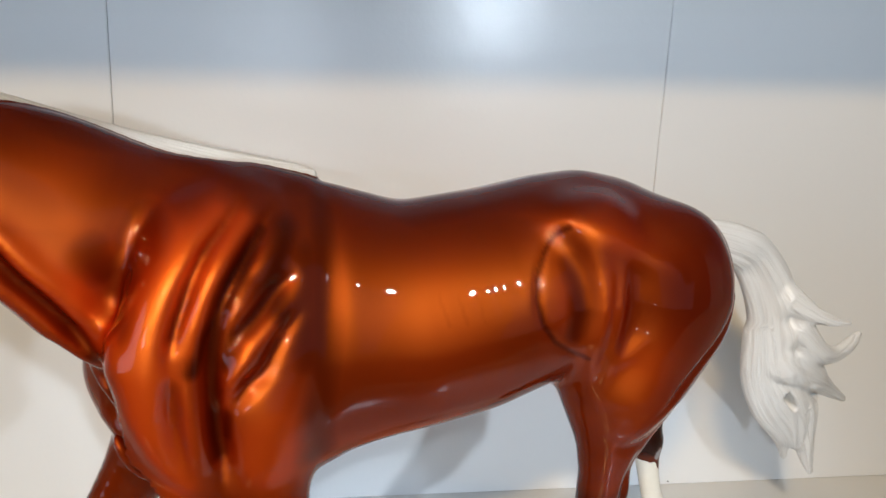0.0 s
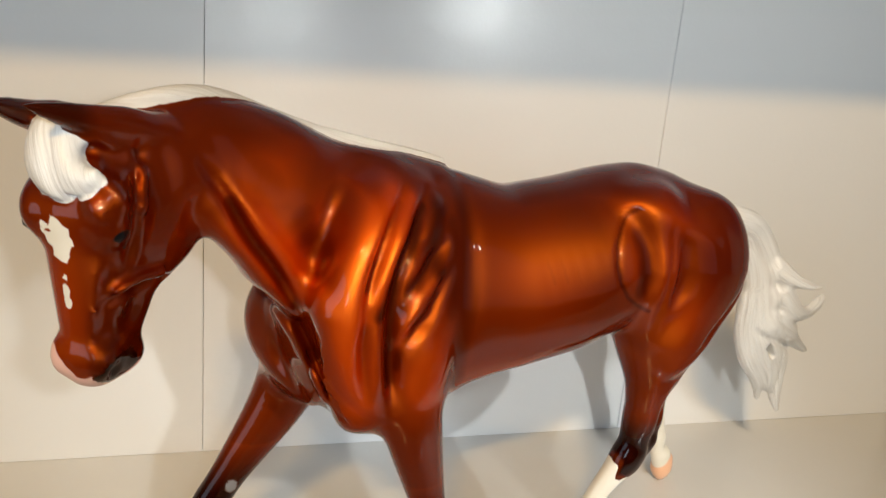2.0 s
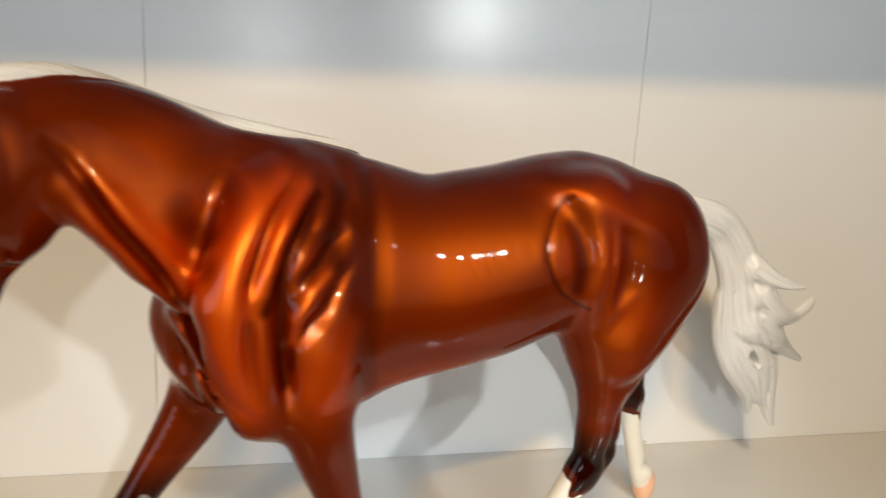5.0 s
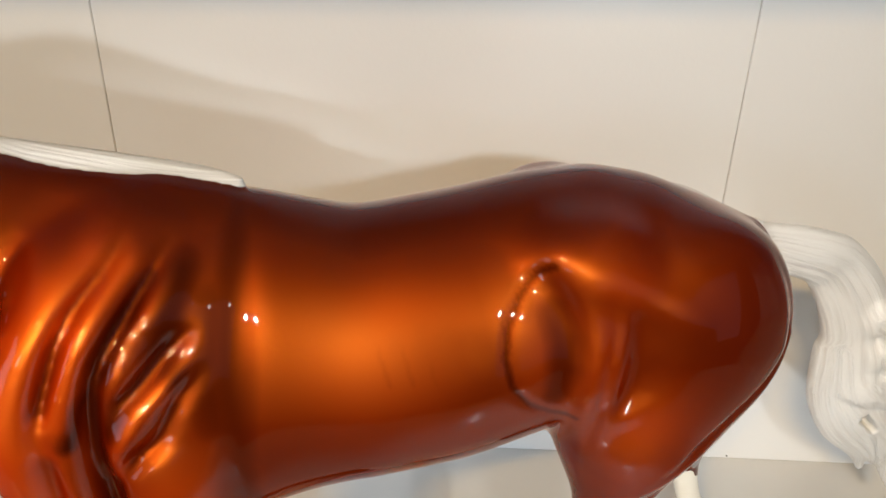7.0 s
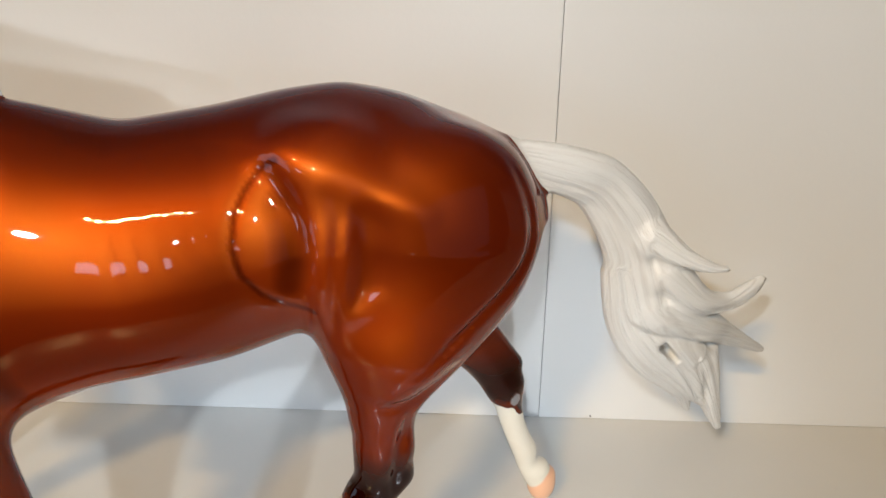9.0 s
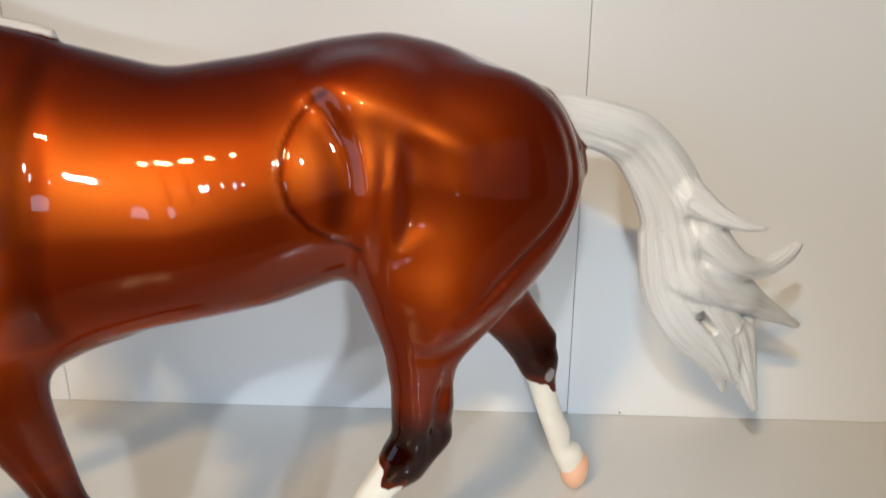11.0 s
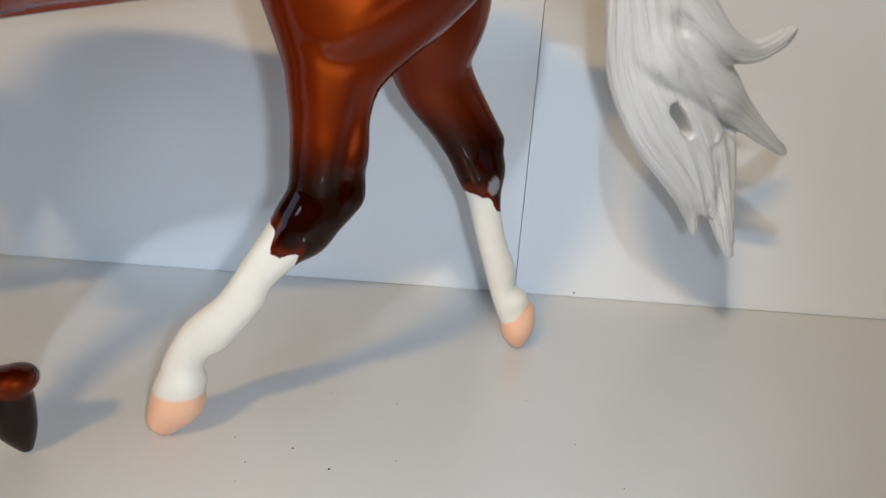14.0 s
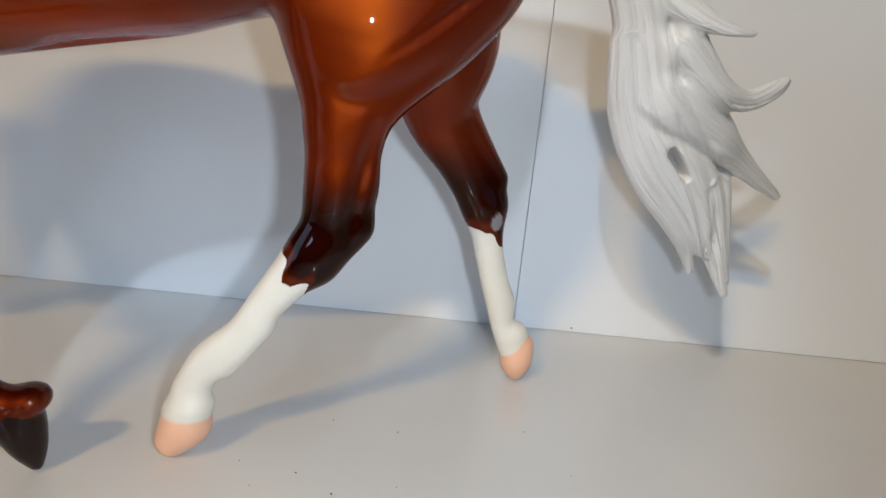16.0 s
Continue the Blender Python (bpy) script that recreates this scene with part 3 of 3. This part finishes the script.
# neck and breast
crease([(-92, 182), (-97, 174), (-101, 167), (-105, 157), (-108, 144)], 5.6, 2.4)
crease([(-143, 194), (-133.2, 180), (-126, 168.5), (-118, 157.5), (-110, 142.5), (-105, 131)], 1.6, 3.0, (-80, -8))
crease([(-137, 188), (-130.7, 180.7), (-118.6, 166), (-108, 152.5), (-103, 141.8)], 3.0, -2.2, (-80, -8))
crease([(-139, 177), (-124, 158.5), (-113, 144), (-107, 135)], 2.4, -1.8, (-80, -8))
crease([(-128, 153), (-112, 138), (-104, 129), (-99, 112), (-97, 94)], 2.2, 3.0, (-24, 14))
crease([(-112, 144), (-107, 138), (-105, 130), (-98, 115), (-86, 103)], 2.2, 2.6, (-34, -4))
crease([(-114, 128), (-109, 112), (-102, 98)], 1.8, 1.8, (-10, 30))
crease([(-80, 179), (-85.3, 174), (-90.8, 167), (-95.8, 158.5), (-98, 151), (-98, 143), (-97, 132)], 3.4, -1.1)
# ribs and flank
for i, (high, low) in enumerate(((157, 136), (158.5, 140), (159.5, 142.5), (159.5, 146), (159, 149))):
    crease([(-23.5 + 5.6 * i, high), (-22.6 + 5.6 * i, (high + low) / 2), (-20.5 + 5.4 * i, low)], 1.7, 0.16)
crease([(22, 174), (14, 168), (10, 163.6), (7.0, 158), (6.0, 151), (7.4, 144.5), (12, 138.4), (18, 134.4), (26.5, 129.5)], 0.8, 0.5)
crease([(15, 172), (18, 163), (20.5, 155), (20.5, 147), (18, 136)], 4.6, 1.5)
ledge([(15, 178), (21, 169), (25, 162), (27.2, 153), (27.4, 144), (26.4, 135), (27, 126), (31, 110)], 2.0, 4.5, 2.0)
crease([(33, 160), (31, 148), (30.2, 138), (29.4, 130), (29, 118)], 1.2, 0.8)
crease([(35, 165), (34.4, 154), (33.6, 146), (32.4, 137.6), (31.5, 120)], 2.4, -1.1)
crease([(40, 160), (39.5, 149), (39, 142), (36, 130)], 4.5, 1.5)
crease([(44, 136.5), (38, 131.5), (32, 126)], 1.8, -0.7)
crease([(8, 170), (19, 173), (25, 171.3), (32, 167.6), (40, 163.5), (58, 154)], 3.6, -1.5)
crease([(77, 167), (82, 157), (84.2, 147), (83, 139.5), (78.5, 133), (71, 126), (57, 114), (44, 104)], 1.1, 1.3)
crease([(35, 97), (44, 103.4), (49, 107), (55, 110.7), (68, 117)], 2.6, -0.8)
crease([(34, 103), (40.3, 98.4), (45.6, 97.9), (52, 100.2), (66, 110)], 2.0, 1.1)
crease([(48.5, 96), (45.5, 81), (44, 72), (43, 58)], 1.5, 1.6)
crease([(36, 108), (37.5, 88), (39, 72)], 2.4, -0.6)
crease([(-50, 104), (-20, 106), (2, 110)], 2.0, 0.8)


def surface_net():
    """One vertex in each cell that the surface passes, one face across each edge that it cuts."""
    inside = FIELD < 0
    n = FIELD.shape
    count = np.zeros([s - 1 for s in n], np.uint8)
    corner = [(slice(i, n[0] - 1 + i), slice(j, n[1] - 1 + j), slice(k, n[2] - 1 + k)) for i in (0, 1) for j in (0, 1) for k in (0, 1)]
    for c in corner:
        count += inside[c]
    cell = np.argwhere((count > 0) & (count < 8))
    index = np.full(count.shape, -1, np.int32)
    index[tuple(cell.T)] = np.arange(len(cell))
    total, hits = np.zeros((len(cell), 3)), np.zeros(len(cell))
    for axis in range(3):
        for i in (0, 1):
            for j in (0, 1):
                off = np.zeros(3, int)
                off[(axis + 1) % 3], off[(axis + 2) % 3] = i, j
                far = off.copy()
                far[axis] = 1
                a = FIELD[tuple((cell + off).T)].astype(float)
                b = FIELD[tuple((cell + far).T)].astype(float)
                ok = (a < 0) != (b < 0)
                t = np.where(ok, a / np.where(ok, a - b, 1), 0)
                p = off + np.outer(t, far - off)
                total[ok] += p[ok]
                hits += ok
    co = LO + STEP * (cell + total / np.maximum(hits, 1)[:, None])
    faces = []
    for axis in range(3):
        b, c = (axis + 1) % 3, (axis + 2) % 3
        lo = [slice(0, s - 1) if i == axis else slice(1, s - 1) for i, s in enumerate(n)]
        hi = [slice(1, s) if i == axis else slice(1, s - 1) for i, s in enumerate(n)]
        x, y = inside[tuple(lo)], inside[tuple(hi)]
        for flag, order in ((x & ~y, (0, 1, 2, 3)), (~x & y, (3, 2, 1, 0))):
            e = np.argwhere(flag)
            base = e.copy()
            base[:, b] += 1
            base[:, c] += 1
            quad = []
            for db, dc in ((-1, -1), (0, -1), (0, 0), (-1, 0)):
                q = base.copy()
                q[:, b] += db
                q[:, c] += dc
                quad.append(index[tuple(q.T)])
            faces.append(np.stack([quad[i] for i in order], 1))
    return co, np.concatenate(faces)


def sample(grid, co):
    """Reads a grid at points between its nodes."""
    g = np.clip((co - LO) / STEP, 0, np.array(grid.shape) - 1.001)
    i = g.astype(int)
    f = g - i
    out = np.zeros(len(co))
    for a in (0, 1):
        for b in (0, 1):
            for c in (0, 1):
                w = (f[:, 0] if a else 1 - f[:, 0]) * (f[:, 1] if b else 1 - f[:, 1]) * (f[:, 2] if c else 1 - f[:, 2])
                out += w * grid[i[:, 0] + a, i[:, 1] + b, i[:, 2] + c]
    return out


def relax(co, faces, rounds):
    """Evens out the steps of the grid."""
    for _ in range(rounds):
        for way in (0.5, -0.52):
            total, hits = np.zeros_like(co), np.zeros(len(co))
            for a, b in ((0, 1), (1, 2), (2, 3), (3, 0)):
                for i, j in ((a, b), (b, a)):
                    for c in range(3):
                        total[:, c] += np.bincount(faces[:, i], co[faces[:, j], c], len(co))
                    hits += np.bincount(faces[:, i], minlength=len(co))
            co = co + way * (total / np.maximum(hits, 1)[:, None] - co)
    return co


def soft_step(x, lo, hi):
    t = np.clip((x - lo) / (hi - lo), 0, 1)
    return t * t * (3 - 2 * t)


def ragged(co, size, amount):
    return np.array([noise.noise(Vector(p) / size) for p in co]) * amount


def model_horse():
    co, faces = surface_net()
    near_by = np.stack([sample(g, co) for g in NEAR], 1)
    kind = near_by.argmin(1)
    lead = [np.delete(near_by, i, 1).min(1) - near_by[:, i] for i in range(5)]
    co = relax(co, faces, 9)
    u, v, z = co.T
    # how the hair runs, across and along the locks
    along, across, best = np.zeros(len(co)), np.zeros(len(co)), np.zeros(len(co))
    for which, points in enumerate(LOCKS):
        run, near_q, l_along, l_across = 0.0, np.full(len(co), 1e9), np.zeros(len(co)), np.zeros(len(co))
        for (a, ra), (b, rb) in zip(points, points[1:]):
            e = np.array([b[0] - a[0], b[2] - a[2]])
            length = np.hypot(*e)
            t = np.clip(((u - a[0]) * e[0] + (z - a[2]) * e[1]) / length ** 2, 0, 1)
            r = ra + (rb - ra) * t
            side = ((u - a[0]) * e[1] - (z - a[2]) * e[0]) / length
            q = np.hypot(u - a[0] - t * e[0], z - a[2] - t * e[1]) / r + (0.25 if which == 0 else 0)
            take = q < near_q
            near_q = np.where(take, q, near_q)
            l_along = np.where(take, run + t * length, l_along)
            l_across = np.where(take, side / np.maximum(r, 4.0) * 11 + 0.35 * v, l_across)
            run += length
        share = np.exp(-7 * near_q) + 1e-9
        along, across, best = along + share * l_along, across + share * l_across, best + share
    along, across = along / best, across / best
    rear, mane = u > 70, (u > -158) | (v > -38)
    along = np.where(rear, along, np.where(mane, u, z))
    crest = np.interp(u, (-160, -150, -140, -130, -115, -97, -76, -60, -52), (206.2, 208.2, 208.4, 206.0, 200.4, 193.4, 187.8, 184.8, 184))
    across = np.where(rear, across, np.where(mane, (z - crest) * 1.1 + v * 0.5, u * 0.9 - v * 0.5 + 0.3 * z))
    # locks of the tail stand out a little
    hair = (kind == 1) & rear
    jitter = ragged(np.stack([across * 0.85, along * 0.05, np.zeros_like(u)], 1)[hair], 2.2, 1.6)
    fade = soft_step(u[hair], 90, 108)
    co[hair, 1] -= np.where(v[hair] < np.interp(u[hair], (90, 170), (0, 17)), 1, -1) * jitter * fade * 0.6
    # painted markings: white, dark (airbrush, with shade of creases and breast put in), pink
    edge = ragged(co, 3.0, 2.2)
    legs = z < 75
    hind_near, hind_far = legs & (u > -20) & (v < 4) & (u < 60), legs & (u > 55) & (v > 4)
    span, reach = 0.83 * u - 0.56 * z, 0.56 * u + 0.83 * z
    cuff = np.interp(span, (-11, -8, -6.5, -3.5, -1.2, -0.2, 0.6, 3), (65, 63, 57.6, 58.5, 62, 61.3, 58, 57))
    white = np.where(hind_near, cuff + edge * 0.5 - reach, -9)
    cuff = np.interp(u, (84, 90.5, 92.5, 94.5, 97), (57, 56, 54.5, 51, 50))
    white = np.maximum(white, np.where(hind_far, cuff + edge * 0.5 - z, -9))
    chip = np.minimum(np.hypot((u - 92.5) / 2.0, (z - 59.5) / 3.2) + 9 * (v > 26), np.hypot((u + 125.8) / 2.4, (z - 57.4) / 3.0) + 9 * (v > 17))
    chips = 0.8 * soft_step(1.1 - chip, 0, 0.2) * (v > 5)
    du, dv = u - FACE[0], v - FACE[1]
    det = HF[0] * HS[1] - HF[1] * HS[0]
    f, s = (du * HS[1] - dv * HS[0]) / det, (HF[0] * dv - HF[1] * du) / det
    on_face = (u < -128) & (f > -14) & (z < 200) & (v < -25)
    star = 1 - np.hypot((s + 0.5) / 3.6, (z - 176) / 6.0)
    snip = 1 - np.hypot((s + 0.2) / 1.1, (z - 161.5) / 3.6)
    jagged = ragged(co, 1.5, 1.0)
    white = np.maximum(white, np.where(on_face, 3.0 * np.maximum(star, snip * 0.6) + 0.55 * edge + 1.1 * jagged, -9))
    rim = np.where(legs, np.exp(-((white + 1.3) / 1.6) ** 2), 0)
    white = np.clip(0.5 + white / 6, 0, 1)
    low_nose = (u < -128) & (v < -20) & (z < 150) & (z > 125)
    blush = np.interp(s, (-8, -5.4, -1.9, 0.7, 5.4, 9.9, 14), (147.5, 146.4, 142, 139.2, 139.4, 136, 134))
    lip = np.where(low_nose & (s > 5), soft_step(1.1 - np.hypot((f + 10) / 6.5, (z - 140) / 4.0) + 0.08 * edge, -0.1, 0.1), 0)
    pink = np.where(low_nose, np.clip(0.5 + (blush - z + edge * 0.5) / 6, 0, 1), 0) * (1 - lip)
    hind_near, hind_far = (z < 100) & (u > -20) & (v < 4) & (u < 70), (z < 104) & (u > 50) & (v > 4)
    dark = np.where(hind_near, np.maximum(soft_step(97 - z, 0, 30), 0.6 * soft_step(98 - z, 0, 12) * soft_step(u, 43, 47)), 0)
    dark = np.maximum(dark, np.where(hind_far, 0.97 * soft_step(103 - z, 0, 33), 0))
    fore = (u < -20) & (z < 96) & ((u > -90) | (v > 5))
    dark = np.maximum(dark, np.where(fore, soft_step(94 - z, 0, 42) * (1 - 0.3 * soft_step(34 - z, 0, 14) * soft_step(26 - z, 0, 6)), 0))
    spine = np.interp(u, (-150, -120, -75, -50, -25, 0, 36, 68, 95), (212, 204, 187, 182, 175, 178, 183, 173, 150))
    dark = np.maximum(dark, 0.66 * soft_step(z - spine + 14, 0, 14) * soft_step(u, -150, -118))
    ears = (z > 201) & (v < -22) & (u < -135) & (f > -12)
    dark = np.maximum(dark, np.where(ears, 0.85 * soft_step(f, -14, 2), 0))
    near = (v < 0) & (z > 95)
    # the airbrush left the coat bright in some places and shaded the rest; low belly and upper neck zones also paint in
    # lamp light
    bright = np.zeros(len(co))
    for (cu, cz), (ru, rz), tilt in (((-22, 148), (34, 17), 0.0), ((-22, 109), (42, 7), 0.0), ((14, 152), (14, 18), 0.0), ((-96, 140), (9, 34), -0.15), ((-86, 166), (8, 16), -0.6), ((28, 148), (12, 26), 0.0), ((41, 128), (15, 15), 0.0),
                                     ((-120, 166), (9, 34), -0.75), ((-124, 184), (16, 10), -0.5), ((30, 168), (22, 8), 0.35), ((-68, 118), (12, 14), 0.0), ((-177, 160), (7, 26), 0.0)):
        du_, dz_ = u - cu, z - cz
        a_, b_ = du_ * math.cos(tilt) - dz_ * math.sin(tilt), du_ * math.sin(tilt) + dz_ * math.cos(tilt)
        bright = np.maximum(bright, (0.75 if cu > -40 or cu < -122 else 1.0) * np.exp(-((a_ / ru) ** 2 + (b_ / rz) ** 2)))
    dark = np.maximum(dark, np.where(z > 75, 0.54 * (1 - bright), 0))

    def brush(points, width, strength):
        """A soft painted stroke along u, z points on the near side."""
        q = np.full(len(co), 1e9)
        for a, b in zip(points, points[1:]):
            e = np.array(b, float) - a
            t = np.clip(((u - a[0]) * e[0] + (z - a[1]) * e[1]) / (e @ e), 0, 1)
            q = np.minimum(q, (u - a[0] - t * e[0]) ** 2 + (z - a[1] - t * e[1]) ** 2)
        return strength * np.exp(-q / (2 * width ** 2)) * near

    # airbrush strokes, many laid in creases and hollows as painted groove shade
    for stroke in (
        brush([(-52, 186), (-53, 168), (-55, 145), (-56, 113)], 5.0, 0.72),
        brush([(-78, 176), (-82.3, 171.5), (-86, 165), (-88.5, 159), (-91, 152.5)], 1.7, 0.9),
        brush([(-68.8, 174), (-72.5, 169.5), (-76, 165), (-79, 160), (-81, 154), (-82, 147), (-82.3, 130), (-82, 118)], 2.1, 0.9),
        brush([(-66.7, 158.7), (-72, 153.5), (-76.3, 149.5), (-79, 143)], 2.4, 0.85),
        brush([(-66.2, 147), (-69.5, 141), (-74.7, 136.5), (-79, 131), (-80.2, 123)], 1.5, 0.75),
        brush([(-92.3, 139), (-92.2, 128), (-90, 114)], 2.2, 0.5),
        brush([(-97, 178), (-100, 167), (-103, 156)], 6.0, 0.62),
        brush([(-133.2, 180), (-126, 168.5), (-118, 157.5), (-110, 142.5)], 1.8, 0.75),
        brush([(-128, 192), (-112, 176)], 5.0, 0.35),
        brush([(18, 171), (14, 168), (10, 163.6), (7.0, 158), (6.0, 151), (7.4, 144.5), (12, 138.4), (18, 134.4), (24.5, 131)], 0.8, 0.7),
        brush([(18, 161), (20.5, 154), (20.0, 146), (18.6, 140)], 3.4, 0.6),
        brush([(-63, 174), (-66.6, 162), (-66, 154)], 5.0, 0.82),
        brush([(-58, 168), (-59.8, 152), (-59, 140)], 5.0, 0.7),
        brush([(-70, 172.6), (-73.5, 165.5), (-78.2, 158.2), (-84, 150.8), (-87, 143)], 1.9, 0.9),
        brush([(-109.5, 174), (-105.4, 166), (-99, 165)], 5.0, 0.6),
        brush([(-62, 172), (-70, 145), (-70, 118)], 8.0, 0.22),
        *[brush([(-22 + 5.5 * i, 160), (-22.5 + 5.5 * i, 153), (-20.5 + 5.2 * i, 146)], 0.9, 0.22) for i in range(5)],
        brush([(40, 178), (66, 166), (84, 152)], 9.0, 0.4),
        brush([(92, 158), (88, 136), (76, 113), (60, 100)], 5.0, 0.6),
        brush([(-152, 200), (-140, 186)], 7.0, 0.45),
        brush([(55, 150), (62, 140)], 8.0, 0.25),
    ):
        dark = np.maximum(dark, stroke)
    # and the raised folds of the shoulder nearly bare of shading, which also paints in the light they catch
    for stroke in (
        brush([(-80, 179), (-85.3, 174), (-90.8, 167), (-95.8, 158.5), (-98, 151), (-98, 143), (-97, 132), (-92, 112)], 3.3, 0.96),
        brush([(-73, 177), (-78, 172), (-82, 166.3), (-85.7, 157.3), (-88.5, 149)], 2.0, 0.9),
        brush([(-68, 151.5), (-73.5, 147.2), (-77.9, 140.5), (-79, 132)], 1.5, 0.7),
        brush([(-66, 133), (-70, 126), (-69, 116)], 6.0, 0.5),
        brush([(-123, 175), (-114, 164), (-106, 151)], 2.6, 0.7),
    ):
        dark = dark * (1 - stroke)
    face_side = (u < -120) & (v < -20) & (z < 198)
    dark = np.maximum(dark, np.where(face_side, 0.45 * soft_step(s, 1, 8) + 0.25 * soft_step(164 - z, 0, 16) * soft_step(s, -2, 6), 0) * soft_step(f, -48, -36))
    dark = np.maximum(dark, lip)
    # breast behind the near shoulder: its shade, painted in as dark coat
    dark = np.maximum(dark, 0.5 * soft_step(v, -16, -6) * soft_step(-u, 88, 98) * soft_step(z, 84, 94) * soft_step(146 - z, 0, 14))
    dark = np.clip(dark, 0, 1) * (1 - 0.3 * rim)
    # the near shoulder and neck stand out from the trunk
    swell = 10 * soft_step(-u, 28, 84) * (1 - 0.75 * soft_step(-u, 116, 165)) * soft_step(z, 55, 105) * soft_step(198 - z, 0, 34) * soft_step(-v, -4, 18)
    u, v = u - swell * np.interp(u, (-165, -120), (0, 0.2)), v - swell
    world_co = np.stack([(u * math.cos(PHI) - v * math.sin(PHI)) / 1000, 0.340 + (u * math.sin(PHI) + v * math.cos(PHI)) / 1000, np.maximum(z, 0.0) / 1000], 1)
    me = bpy.data.meshes.new("toy_horse")
    me.vertices.add(len(co))
    me.vertices.foreach_set("co", world_co.astype(np.float32).ravel())
    me.loops.add(faces.size)
    me.loops.foreach_set("vertex_index", faces.astype(np.int32).ravel())
    me.polygons.add(len(faces))
    me.polygons.foreach_set("loop_start", np.arange(0, faces.size, 4, dtype=np.int32))
    me.materials.append(FIGURE)
    me.update(calc_edges=True)
    me.validate()
    marks = me.attributes.new("marks", "FLOAT_COLOR", "POINT")
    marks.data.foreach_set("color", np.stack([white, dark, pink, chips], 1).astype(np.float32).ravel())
    parts = me.attributes.new("parts", "FLOAT_COLOR", "POINT")
    soft = [np.clip(0.5 + d / 6, 0, 1) for d in lead]
    soft[1] = np.clip(0.5 + (lead[1] + 0.25 * ragged(co, 2.0, 1.5)) / 6, 0, 1)
    parts.data.foreach_set("color", np.stack([soft[1], soft[2], soft[3], soft[4]], 1).astype(np.float32).ravel())
    flow = me.attributes.new("flow", "FLOAT_VECTOR", "POINT")
    flow.data.foreach_set("vector", np.stack([across, along, 0.15 * v], 1).astype(np.float32).ravel())
    me.shade_smooth()
    return tagged(new("toy_horse", me), "glossy copper-brown model horse with white mane, tail and hind socks", "toy horse")


model_horse()
